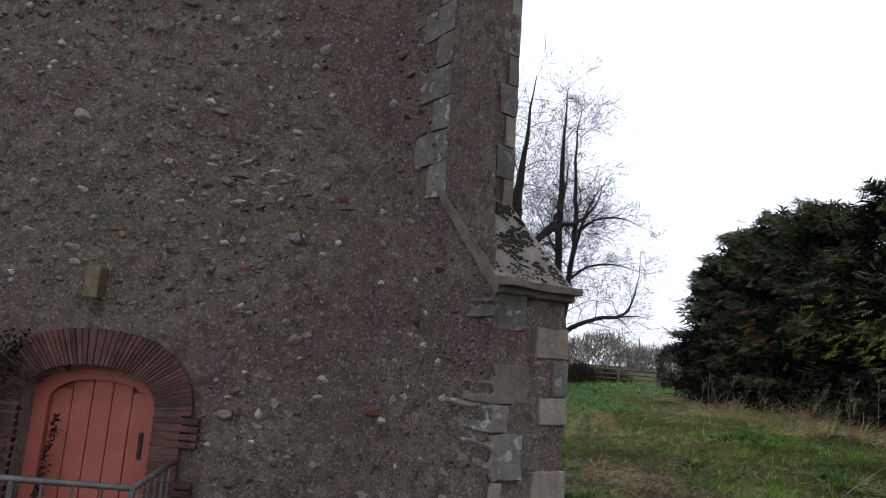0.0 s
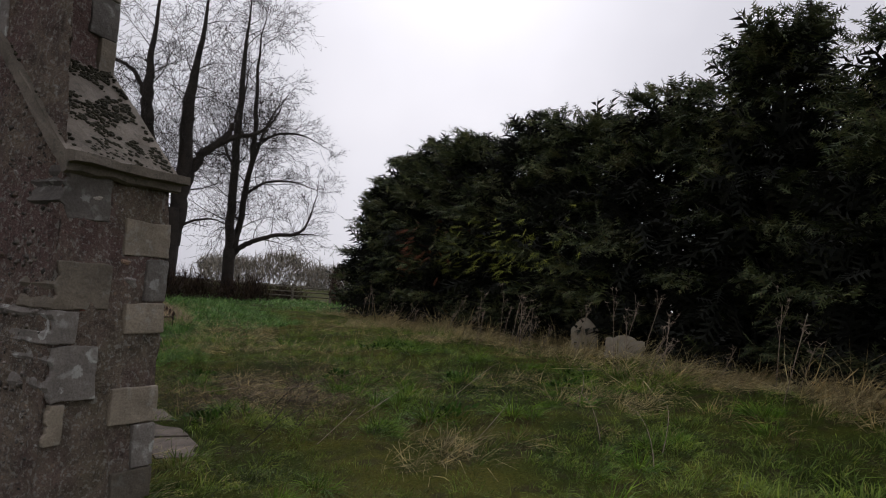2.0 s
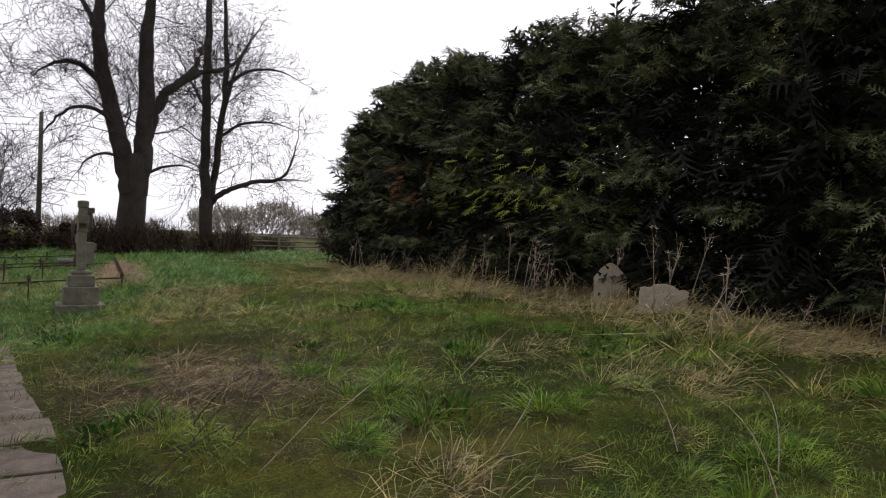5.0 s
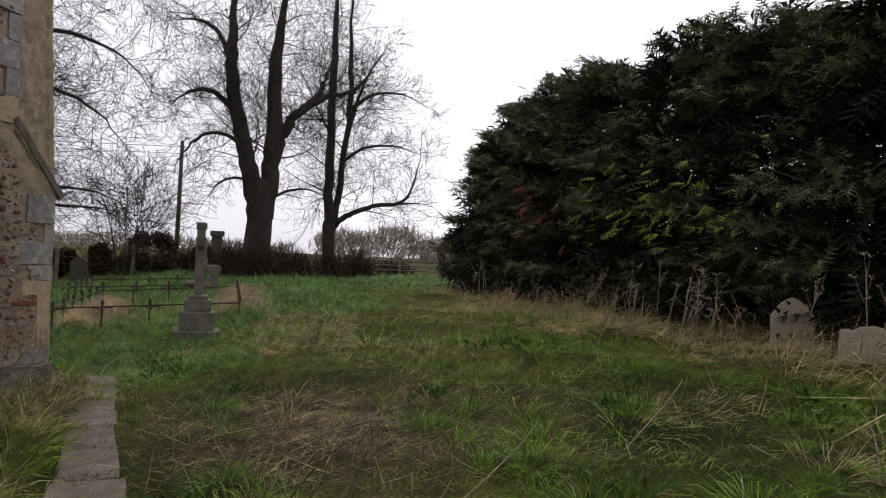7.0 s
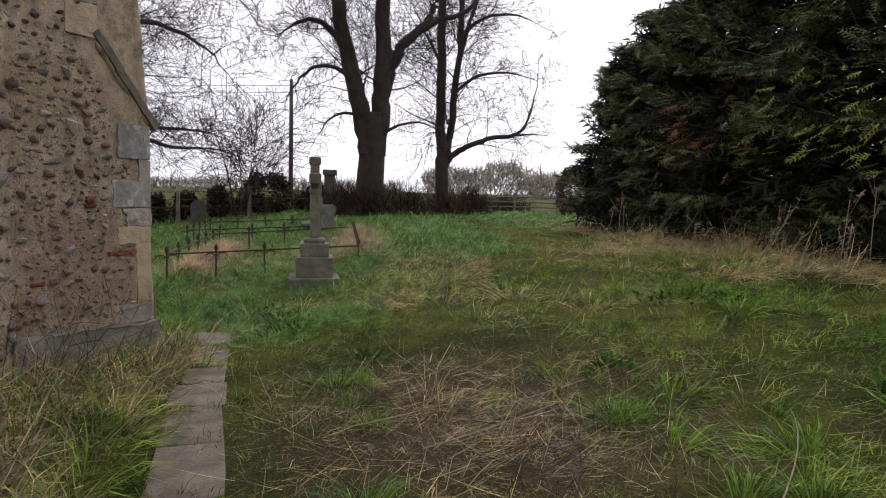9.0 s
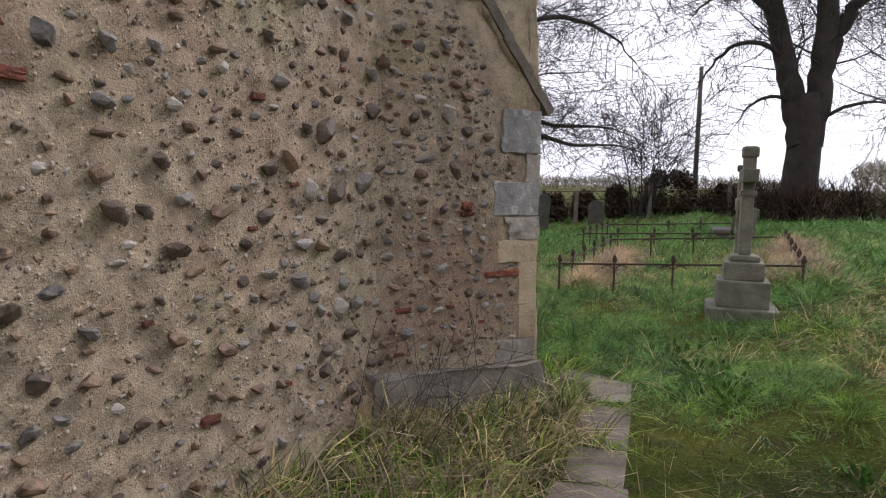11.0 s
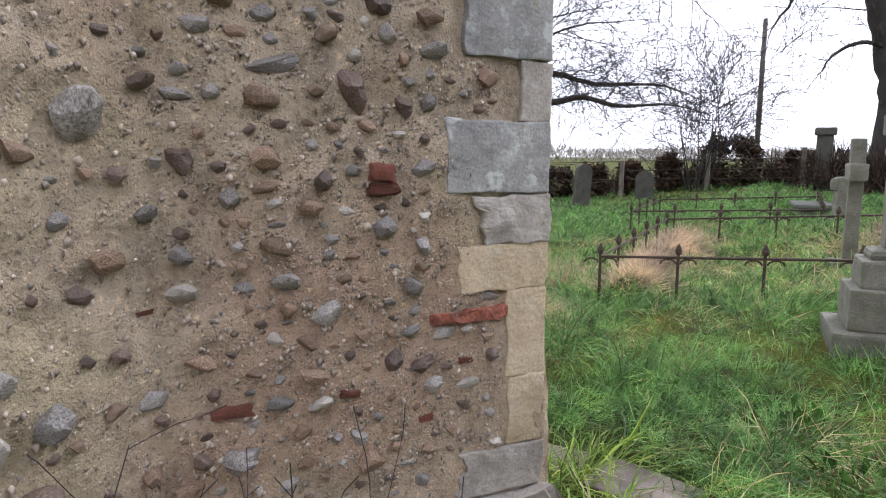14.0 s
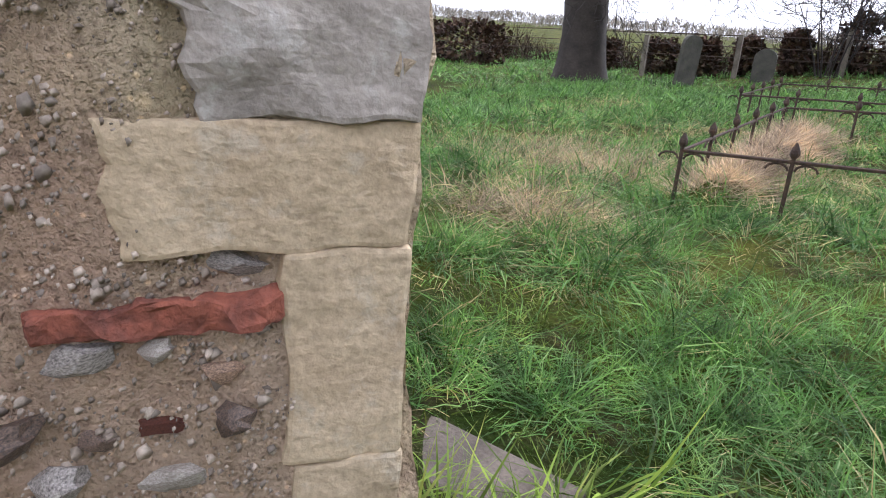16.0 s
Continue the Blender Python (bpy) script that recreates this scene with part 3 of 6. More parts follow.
def scatter(parent, m, u0, u1, z0, z1, count, seed, kinds, weights, sizes, out=(0.35, 0.75), keep=None, taken=(), joined=False):
    """Stones strewn over a wall face with no overlaps; joined ones make one mesh for each kind of stone."""
    rnd, placed, made = random.Random(seed), list(taken), 0
    heaps = {k: ([], []) for k in kinds}
    for i in range(count * 12):
        if made >= count:
            break
        s = sizes[0] + (sizes[1] - sizes[0]) * rnd.random() ** 1.7
        w, h = s * rnd.uniform(0.8, 1.5), s * rnd.uniform(0.55, 0.95)
        u, z = rnd.uniform(u0, u1), rnd.uniform(z0, z1)
        if keep and not keep(u, z):
            continue
        if any(abs(u - a) < (w + c) * 0.54 + 0.006 and abs(z - b) < (h + d) * 0.54 + 0.006 for a, b, c, d in placed):
            continue
        placed.append((u, z, w, h))
        made += 1
        k = rnd.choices(kinds, weights)[0]
        if k == "brick":
            w, h = w * 1.15, h * 0.6
        if joined:
            me, t = rnd.choice(STONES[k]), stone_pose(m, u, z, w, h, k, rnd.uniform(*out), rnd)
            base = len(heaps[k][0])
            heaps[k][0].extend(t @ v.co for v in me.vertices)
            heaps[k][1].extend([base + q for q in p.vertices] for p in me.polygons)
        else:
            set_stone(parent, m, u, z, w, h, k, rnd.uniform(*out), rnd)
    for k, (V, F) in heaps.items():
        if V:
            me = bpy.data.meshes.new("rubble")
            me.from_pydata(V, [], F)
            me.materials.append(FLINTS[k])
            ob = new("rubble", me)
            ob.parent = parent
            ob.matrix_parent_inverse = parent.matrix_world.inverted()
            tagged(ob, kind="stuff")


GRIT = plain("mortar_gravel", (0.24, 0.19, 0.145), (0.5, 0.42, 0.34), 30, 0.85, vary=0.45, island=True)
# Gravel for the west side, darkened in colour for its shade.
GRIT_DARK = plain("shaded_mortar_gravel", (0.08, 0.07, 0.06), (0.22, 0.19, 0.165), 30, 0.85, vary=0.6, island=True)


def gravel(parent, m, u0, u1, z0, z1, n, seed, mat, size=(0.004, 0.013), keep=None):
    """Coarse gravel standing proud of a wall's mortar, as one mesh."""
    rng = np.random.default_rng(seed)
    V = np.array([(1, 0, 0), (-0.5, 0.85, 0.2), (-0.5, -0.85, -0.1), (0.3, 0.4, 0.95), (0.2, -0.5, 0.8), (-0.7, 0, 0.6), (0.35, 0.3, -0.9), (-0.3, -0.2, -0.95)])
    F = np.array([(0, 3, 4), (3, 5, 4), (0, 1, 3), (1, 5, 3), (0, 4, 2), (4, 5, 2), (1, 2, 5), (0, 6, 1), (0, 2, 7), (0, 7, 6), (1, 6, 7), (1, 7, 2)])
    u, z = rng.uniform(u0, u1, n), rng.uniform(z0, z1, n)
    if keep is not None:
        ok = keep(u, z)
        u, z = u[ok], z[ok]
    n, k = len(u), len(V)
    s = size[0] + (size[1] - size[0]) * rng.random(n) ** 3
    out = np.array([relief(m @ Vector((a, 0, b))) for a, b in zip(u, z)])
    P = np.stack([u, rng.normal(0.003, 0.004, n) - out, z], -1)
    shape = rng.uniform(0.6, 1.25, (n, 1, 3)) * rng.uniform(0.75, 1.15, (n, k, 3))
    L = P[:, None] + V[None] * shape * s[:, None, None]
    M = np.array(m)
    W = L.reshape(-1, 3) @ M[:3, :3].T + M[:3, 3]
    ob = mesh_object("gravel", W, (F[None] + k * np.arange(n)[:, None, None]).reshape(-1, 3), mat, parent, True)
    return tagged(ob, kind="stuff")


KINDS = ["grey", "dark", "brown", "pale", "brick"]


# corner blocks
def block(parent, m, u0, u1, z0, z1, y0, y1, mat, seed, chip=0.008, label="", ragged=0.0):
    """A dressed corner block; ragged breaks the edge that runs into the rubble."""
    bm = bmesh.new()
    box(bm, (u0, y0, z0), (u1, y1, z1), 0.007)
    bmesh.ops.subdivide_edges(bm, edges=[e for e in bm.edges if e.calc_length() > 0.05], cuts=9 if ragged else 5, use_grid_fill=True)
    for v in bm.verts:
        inner = 1 - min(1, max(0, (v.co.x - u0) / (u1 - u0)))
        v.co.x += ragged * inner * (0.5 + 1.5 * noise.noise(Vector((seed, v.co.z * 11, 1))) + 0.8 * noise.noise(Vector((seed, v.co.z * 34, 5))))
        v.co.z += 0.25 * ragged * noise.noise(Vector((v.co.x * 13, seed, v.co.z * 2)))
    roughen(bm, 3, chip * 0.8, seed)
    roughen(bm, 9, chip * 0.8, seed)
    roughen(bm, 22, chip * 0.5, seed)
    ob = part("quoin", bm, mat, parent, label)
    ob.matrix_world = m
    return ob


# far buttress: the corner blocks, from the plinth upwards (u0, u1, z0, z1, pale or grey)
for i, (u0, z0, z1, pale) in enumerate(((0.2, 0.12, 0.275, 0), (0.39, 0.285, 0.52, 1), (0.385, 0.525, 0.815, 1), (0.2, 0.822, 0.975, 1), (0.27, 0.978, 1.135, 0), (0.155, 1.138, 1.365, 0), (0.42, 1.372, 1.56, 0), (0.22, 1.568, 1.85, 0))):
    block(far_buttress, B2, u0, 0.546, z0 - 0.003, z1 + 0.003, -0.026 if i == 4 else -0.019, 0.3, QUOIN if pale else ERODED if i in (0, 4, 6) else GREY_QUOIN, i * 1.7, 0.016 if i == 4 else 0.008, "pale tooled limestone block" if pale else "grey limestone block with pale lichen", 0.03 if i in (0, 3, 4) else 0.007)
for i in range(9):
    block(far_buttress, B2, -0.24 if i % 2 == 0 else -0.1, 0.042, 2.52 + 0.27 * i, 2.78 + 0.27 * i, -0.02, 0.3, QUOIN if i == 0 else GREY_QUOIN, 20 + i)
# its sloped coping: two overlapping slabs
for u0, u1, z0, z1 in ((0.6, 0.2, 1.83, 2.3), (0.24, 0.0, 2.27, 2.56)):
    bm = bmesh.new()
    d = Vector((u1 - u0, 0, z1 - z0)).normalized()
    nn = Vector((d.z, 0, -d.x)) * 0.065
    if nn.x < 0:
        nn = -nn
    prism(bm, [(u0, z0), (u1, z1), (u1 + nn.x, z1 + nn.z), (u0 + nn.x, z0 + nn.z)], 0.79, Matrix.Translation((0, -0.03, 0)))
    bmesh.ops.subdivide_edges(bm, edges=bm.edges[:], cuts=5, use_grid_fill=True)
    roughen(bm, 9, 0.01)
    ob = part("coping", bm, COPING, far_buttress, "dark mossy coping slab")
    ob.matrix_world = B2
# its plinth, a chamfered course
bm = bmesh.new()
prism(bm, [(-0.72, -0.4), (0.645, -0.4), (0.64, -0.03), (0.57, 0.11), (-0.72, 0.16)], 0.8, Matrix.Translation((0, -0.055, 0)))
bmesh.ops.subdivide_edges(bm, edges=bm.edges[:], cuts=14, use_grid_fill=True)
roughen(bm, 6, 0.03)
roughen(bm, 17, 0.026)
ob = part("plinth", bm, PLINTH, far_buttress, "worn lichened stone plinth")
ob.matrix_world = B2

# the tile and the stones that stand out on the far buttress
bm = bmesh.new()
box(bm, (-0.13, -0.03, -0.017), (0.13, 0.05, 0.017), 0.006)
bmesh.ops.subdivide_edges(bm, edges=[e for e in bm.edges if e.calc_length() > 0.03], cuts=7, use_grid_fill=True)
bmesh.ops.subdivide_edges(bm, edges=[e for e in bm.edges if e.calc_length() > 0.025], cuts=1, use_grid_fill=True)
roughen(bm, 11, 0.012, 4)
roughen(bm, 40, 0.012, 2)
roughen(bm, 90, 0.007, 3)
ob = part("brick", bm, FLINTS["brick"], far_buttress, "long broken red tile")
ob.matrix_world = B2 @ Matrix.Translation((0.25, 0.0, 0.75)) @ Matrix.Rotation(radians(-2), 4, "Y")
special = [(0.25, 0.75, 0.27, 0.04)]
for u, z, w, h, kind in ((0.33, 0.805, 0.1, 0.035, "grey"), (-0.14, 1.44, 0.1, 0.12, "dark"), (-0.03, 1.6, 0.07, 0.06, "grey"), (-0.36, 1.5, 0.2, 0.05, "grey"), (0.1, 1.42, 0.06, 0.05, "grey"),
                         (-0.06, 1.21, 0.07, 0.05, "brick"), (-0.05, 1.16, 0.09, 0.04, "brick"), (0.16, 0.7, 0.1, 0.05, "grey"), (-0.2, 1.8, 0.14, 0.13, "pale"), (-0.36, 1.0, 0.12, 0.05, "brown"), (-0.1, 0.33, 0.1, 0.09, "brown"),
                         (-0.5, 0.55, 0.1, 0.035, "brick"), (0.26, 0.52, 0.1, 0.05, "pale"), (-0.22, 0.8, 0.11, 0.07, "grey"), (0.3, 1.5, 0.08, 0.08, "brown"), (-0.4, 1.25, 0.1, 0.08, "brown"), (0.24, 0.45, 0.08, 0.035, "dark")):
    set_stone(far_buttress, B2, u, z, w, h, kind, 0.62)
    special.append((u, z, w, h))
scatter(far_buttress, B2, -0.62, 0.5, 0.2, 2.45, 280, 11, KINDS, (4, 3, 5.5, 1.2, 0.4), (0.036, 0.1), (0.55, 0.95), lambda u, z: u < 0.36 - max(0, z - 1.75) * 0.75 and not (u > 0.1 and 0.79 < z < 1.4) and not (u > 0.13 and (z < 0.3 or z > 1.52)), special)
gravel(far_buttress, B2, -0.66, 0.52, 0.12, 2.45, 11000, 41, GRIT, keep=lambda u, z: (u < 0.37 - np.maximum(0, z - 1.75) * 0.75) & ~((u > 0.17) & ((z < 0.28) | ((z > 0.81) & (z < 1.38)) | (z > 1.55))))
scatter(far_buttress, B2, -0.62, -0.05, 2.5, 5.0, 90, 12, KINDS, (4, 2, 4, 1.5, 1), (0.04, 0.11), (0.5, 0.85), joined=True)

gravel(far_buttress, B2, -0.4, 0.4, 0.25, 1.55, 11000, 47, GRIT, (0.002, 0.006), keep=lambda u, z: ~((u > 0.3) & (z > 0.81) & (z < 1.38)))
# south wall: its face looks to +x, so the face frame runs along -y
SOUTHFACE = Matrix.Translation((SOUTH_X, 10.6, 0)) @ Matrix.Rotation(math.pi / 2, 4, "Z")
special = []
for u, z, w, h, kind in ((-0.52, 0.655, 0.13, 0.12, "pale"), (-0.87, 0.86, 0.15, 0.1, "grey"), (-0.66, 1.62, 0.12, 0.15, "dark"), (-0.78, 1.3, 0.1, 0.12, "pale"), (-0.55, 1.3, 0.13, 0.13, "dark"), (-0.25, 1.35, 0.12, 0.17, "grey"), (-0.95, 1.45, 0.12, 0.12, "brown"),
                         (-0.75, 0.75, 0.1, 0.07, "grey"), (-0.5, 0.95, 0.1, 0.1, "dark"), (-1.14, 1.18, 0.1, 0.08, "dark"), (-0.4, 0.5, 0.11, 0.09, "dark"), (-0.7, 1.02, 0.08, 0.1, "brown"), (-0.2, 1.75, 0.12, 0.12, "dark")):
    set_stone(wall_south, SOUTHFACE, u, z, w, h, kind, 0.62)
    special.append((u, z, w, h))
scatter(wall_south, SOUTHFACE, -2.0, -0.02, 0.0, 2.1, 290, 13, KINDS, (4, 3.2, 5, 1.3, 0.4), (0.036, 0.115), (0.55, 0.95), None, special)
scatter(wall_south, SOUTHFACE, -4.2, -2.05, 0.0, 2.1, 270, 31, KINDS, (4, 2.6, 5, 1.6, 1.1), (0.04, 0.12), (0.5, 0.88), joined=True)
scatter(wall_south, SOUTHFACE, -4.2, -0.02, 2.15, 4.2, 520, 32, KINDS, (4, 2.6, 5, 1.6, 1.1), (0.04, 0.12), (0.5, 0.88), joined=True)
gravel(wall_south, SOUTHFACE, -1.7, 0.0, 0.0, 2.2, 9000, 42, GRIT)
gravel(wall_south, SOUTHFACE, -3.6, -1.7, 0.0, 2.8, 6000, 43, GRIT, (0.006, 0.015))
# the weathered west side, its shade put into the colours: stones almost flush
WESTFACE = Matrix.Translation((0, WEST_Y, 0))
gravel(wall_west, WESTFACE, -4.0, -0.8, 0.0, 4.6, 7000, 44, GRIT_DARK, (0.007, 0.02), keep=lambda u, z: ~((np.abs(u - DOOR_X) < 0.86) & (z < 1.5)))
scatter(wall_west, WESTFACE, -4.2, -0.75, 0.2, 5.2, 620, 33, KINDS, (5, 3.5, 3, 2.2, 0.1), (0.025, 0.085), (0.4, 0.6), lambda u, z: not (abs(u - DOOR_X) < 0.9 and z < 1.55), joined=True)
scatter(wall_west, WESTFACE, -4.2, -0.75, 0.2, 4.2, 240, 14, KINDS, (5, 3.5, 3, 1.6, 0.12), (0.04, 0.13), (0.35, 0.6), lambda u, z: not (abs(u - DOOR_X) < 0.9 and z < 1.55))
rnd = random.Random(23)
for i in range(26):
    set_stone(wall_west, WESTFACE, -1.35 + rnd.gauss(0, 0.3), 2.6 + rnd.gauss(0, 0.11), rnd.uniform(0.07, 0.17), rnd.uniform(0.025, 0.05), rnd.choice(["grey", "brown", "pale", "brown", "dark"]), 0.6, rnd)
B1LEFT = B1 @ Matrix.Translation((-0.215, 0, 0)) @ Matrix.Rotation(-math.pi / 2, 4, "Z")
scatter(near_buttress, B1LEFT, -1.9, -0.2, 0.0, 5.0, 260, 15, KINDS, (5, 3.6, 3, 1.6, 0.15), (0.03, 0.11), (0.35, 0.6), lambda u, z: u < -0.3 - max(0, min(0.6, z - 1.9)))
# A dark flush flint stands in for the shade inside a hole.
hollow = B1LEFT.inverted() @ Vector((-0.27, 4.567, 1.647))
set_stone(near_buttress, B1LEFT, hollow.x, hollow.z, 0.12, 0.13, "dark", 0.5)
scatter(near_buttress, B1, -0.05, 0.28, 0.0, 1.75, 26, 16, KINDS, (3, 2, 4, 1, 2), (0.04, 0.1), (0.4, 0.6))

gravel(near_buttress, B1LEFT, -1.9, -0.02, 0.0, 4.2, 6500, 45, GRIT_DARK, (0.006, 0.018), keep=lambda u, z: u < -0.03 - np.clip(z - 1.9, 0, 0.62))
gravel(near_buttress, B1, -0.2, 0.42, 0.0, 1.85, 2000, 46, GRIT_DARK, (0.005, 0.014))
# near buttress: corner blocks on both edges of the end face
z, i = -0.4, 0
while z < 1.78:
    h = (0.2, 0.28, 0.17, 0.24)[i % 4]
    top = min(z + h, 1.84)
    long = (0.1, 0.26, 0.13, 0.3)[i % 4]
    if i % 5 != 3:
        block(near_buttress, B1, -0.232 + 0.02 * (1 - z / 2), -0.215 + long, z, top - 0.008, -0.022 - 0.05 * (1 - z / 1.9) * (z < 1.5), 0.24 if i % 2 else 0.42, (SHADED_QUOIN, WARM_QUOIN, SHADED_QUOIN)[i % 3], 40 + i, 0.009, "", 0.03)
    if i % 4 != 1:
        block(near_buttress, B1, 0.425 - (0.28, 0.11, 0.24, 0.13)[i % 4], 0.437, z + 0.05, top + 0.042, -0.022 - 0.05 * (1 - z / 1.9) * (z < 1.5), 0.24, (WARM_QUOIN, SHADED_QUOIN)[i % 2], 60 + i, 0.009)
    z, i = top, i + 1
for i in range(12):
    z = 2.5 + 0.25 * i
    block(near_buttress, B1, -0.228, -0.03 if i % 2 else -0.12, z, z + 0.24, 0.585 + 0.006 * i, 0.98 if i % 2 else 0.8, SHADED_QUOIN, 80 + i, 0.008)
    block(near_buttress, B1, 0.25 if i % 2 else 0.33, 0.437, z, z + 0.24, 0.585 + 0.006 * i, 0.8, (WARM_QUOIN, SHADED_QUOIN)[i % 2], 95 + i, 0.008)
# mossy slope and its drip course
bm = bmesh.new()
prism(bm, [(-0.04, 1.9), (0.62, 2.56), (0.62, 2.5), (0.02, 1.85), (-0.03, 1.8), (-0.06, 1.81), (-0.06, 1.845), (-0.12, 1.85), (-0.125, 1.895), (-0.06, 1.9)], 0.7, B1 @ Matrix(((0, 1, 0, -0.25), (1, 0, 0, 0), (0, 0, 1, 0), (0, 0, 0, 1))))
bmesh.ops.subdivide_edges(bm, edges=bm.edges[:], cuts=7, use_grid_fill=True)
roughen(bm, 9, 0.014)
part("coping", bm, COPING, near_buttress, "mossy stone slope with a drip edge")
rnd = random.Random(5)
bm = bmesh.new()
for i in range(1500):
    u, s = rnd.uniform(-0.22, 0.42), rnd.random()
    if noise.noise(Vector((u * 5, s * 5, 3))) < -0.02 - 0.2 * (noise.noise(Vector((u * 14, s * 14, 8))) > 0.1):
        continue
    q = B1 @ Vector((u, -0.03 + 0.63 * s, 1.905 + 0.645 * s))
    r = rnd.uniform(0.005, 0.015)
    bmesh.ops.create_icosphere(bm, subdivisions=1, radius=r, matrix=Matrix.Translation(q) @ Matrix.Diagonal((1.3, 1.3, 0.8, 1)))
MOSS = plain("dark_moss", (0.02, 0.02, 0.012), (0.05, 0.045, 0.025), 20, 1.0)
tagged(part("moss", bm, MOSS, near_buttress, "clumps of dark moss"), kind="stuff")


# ---- bare trees ----
class Wood:
    """Collects tapered limbs into one mesh."""

    def __init__(self, seed):
        self.V, self.F, self.rnd, self.n = [], [], random.Random(seed), 0

    def limb(self, pts, radii, k):
        base = self.n
        up = Vector((0.31, 0.17, 0.93))
        for i, (p, r) in enumerate(zip(pts, radii)):
            d = (pts[min(i + 1, len(pts) - 1)] - pts[max(i - 1, 0)]).normalized()
            a = d.cross(up)
            a = a.normalized() if a.length > 1e-4 else Vector((1, 0, 0))
            b = d.cross(a)
            for j in range(k):
                t = 2 * math.pi * j / k
                self.V.append(p + (a * math.cos(t) + b * math.sin(t)) * r)
        for i in range(len(pts) - 1):
            for j in range(k):
                q = base + i * k + j
                w = base + i * k + (j + 1) % k
                self.F.append((q, w, w + k, q + k))
        self.n += len(pts) * k

    def grow(self, p, d, length, r, level, curve=0.05, lift=0.0, density=1.0, smallest=0.006):
        """A limb that bends one way in a long arc and throws side shoots, each a smaller limb."""
        rnd = self.rnd
        n = (4, 5, 7, 9, 12)[min(level, 4)]
        pts, radii, d = [p.copy()], [r], d.normalized()
        bend = d.cross(Vector((rnd.uniform(-1, 1), rnd.uniform(-1, 1), rnd.uniform(-1, 1)))).normalized() * curve
        turn_over = rnd.uniform(0.35, 0.75) * n
        for i in range(n):
            wobble = Vector((rnd.gauss(0, curve), rnd.gauss(0, curve), rnd.gauss(0, curve))) * 0.75
            d = (d + bend * (1 if i < turn_over else -0.9) + wobble + Vector((0, 0, lift * (0.4 if i < n * 0.5 else 1.6)))).normalized()
            p = p + d * (length / n)
            pts.append(p.copy())
            radii.append(max(smallest, r * (1 - 0.96 * (i + 1) / n)))
        self.limb(pts, radii, 10 if r > 0.15 else 6 if r > 0.04 else 3)
        if level <= 0:
            return
        shoots = max(2, int((length * 3.4 if level >= 2 else length * 5.0) * density))
        for s in range(shoots):
            f = 0.2 + 0.8 * (s + rnd.random()) / shoots
            i = min(n - 1, int(f * n))
            q = pts[i].lerp(pts[i + 1], f * n - i)
            along = (pts[i + 1] - pts[i]).normalized()
            side = along.cross(Vector((rnd.uniform(-1, 1), rnd.uniform(-1, 1), rnd.uniform(-1, 1)))).normalized()
            nd = along * rnd.uniform(0.35, 1.0) + side * 0.85
            ln = length * rnd.uniform(0.34, 0.72) * (1.15 - 0.5 * f)
            self.grow(q, nd, ln, max(smallest, min(radii[i] * 0.5, ln * 0.008)), level - 1, 0.1, lift, density, smallest)


def smooth_line(corners, k=5):
    """A rounded line through the corners."""
    P = [Vector(c) for c in corners]
    P = [P[0] * 2 - P[1]] + P + [P[-1] * 2 - P[-2]]
    out = []
    for i in range(1, len(P) - 2):
        for j in range(k):
            t = j / k
            out.append(0.5 * (2 * P[i] + (P[i + 1] - P[i - 1]) * t + (2 * P[i - 1] - 5 * P[i] + 4 * P[i + 1] - P[i + 2]) * t * t + (3 * P[i] - P[i - 1] - 3 * P[i + 1] + P[i + 2]) * t ** 3))
    return out + [P[-2]]


def stem(w, corners, r0, r1, shoots, reach, droop, first=0.1):
    """A main limb along a line of corners, with curving boughs thrown off it all the way up."""
    rnd = w.rnd
    pts = smooth_line(corners)
    n = len(pts) - 1
    pts = [q + Vector((rnd.gauss(0, 0.03), rnd.gauss(0, 0.03), 0)) for q in pts]
    radii = [(r0 + (r1 - r0) * i / n) * (1 - 0.9 * max(0, (i / n - 0.55) / 0.45) ** 1.4) for i in range(n + 1)]
    w.limb(pts, radii, 12 if r0 > 0.12 else 7)
    turn = rnd.uniform(0, 6)
    for s in range(shoots):
        f = first + (1 - first) * (s + rnd.random()) / shoots
        i = min(n - 1, int(f * n))
        q, along = pts[i].lerp(pts[i + 1], f * n - i), (pts[i + 1] - pts[i]).normalized()
        turn += 2.4 + rnd.uniform(-0.5, 0.5)
        side = Vector((math.cos(turn), 0.8 * math.sin(turn), 0.1))
        side = (side - along * side.dot(along)).normalized()
        ln = reach * rnd.uniform(0.55, 1.2) * (1.1 - 0.45 * f)
        w.grow(q, side * 0.9 + along * rnd.uniform(0.3, 0.9), ln, max(0.012, min(radii[i] * 0.4, ln * 0.012)), 2, 0.12, droop * rnd.uniform(0.3, 1.4), 1.3, 0.006)
    return pts


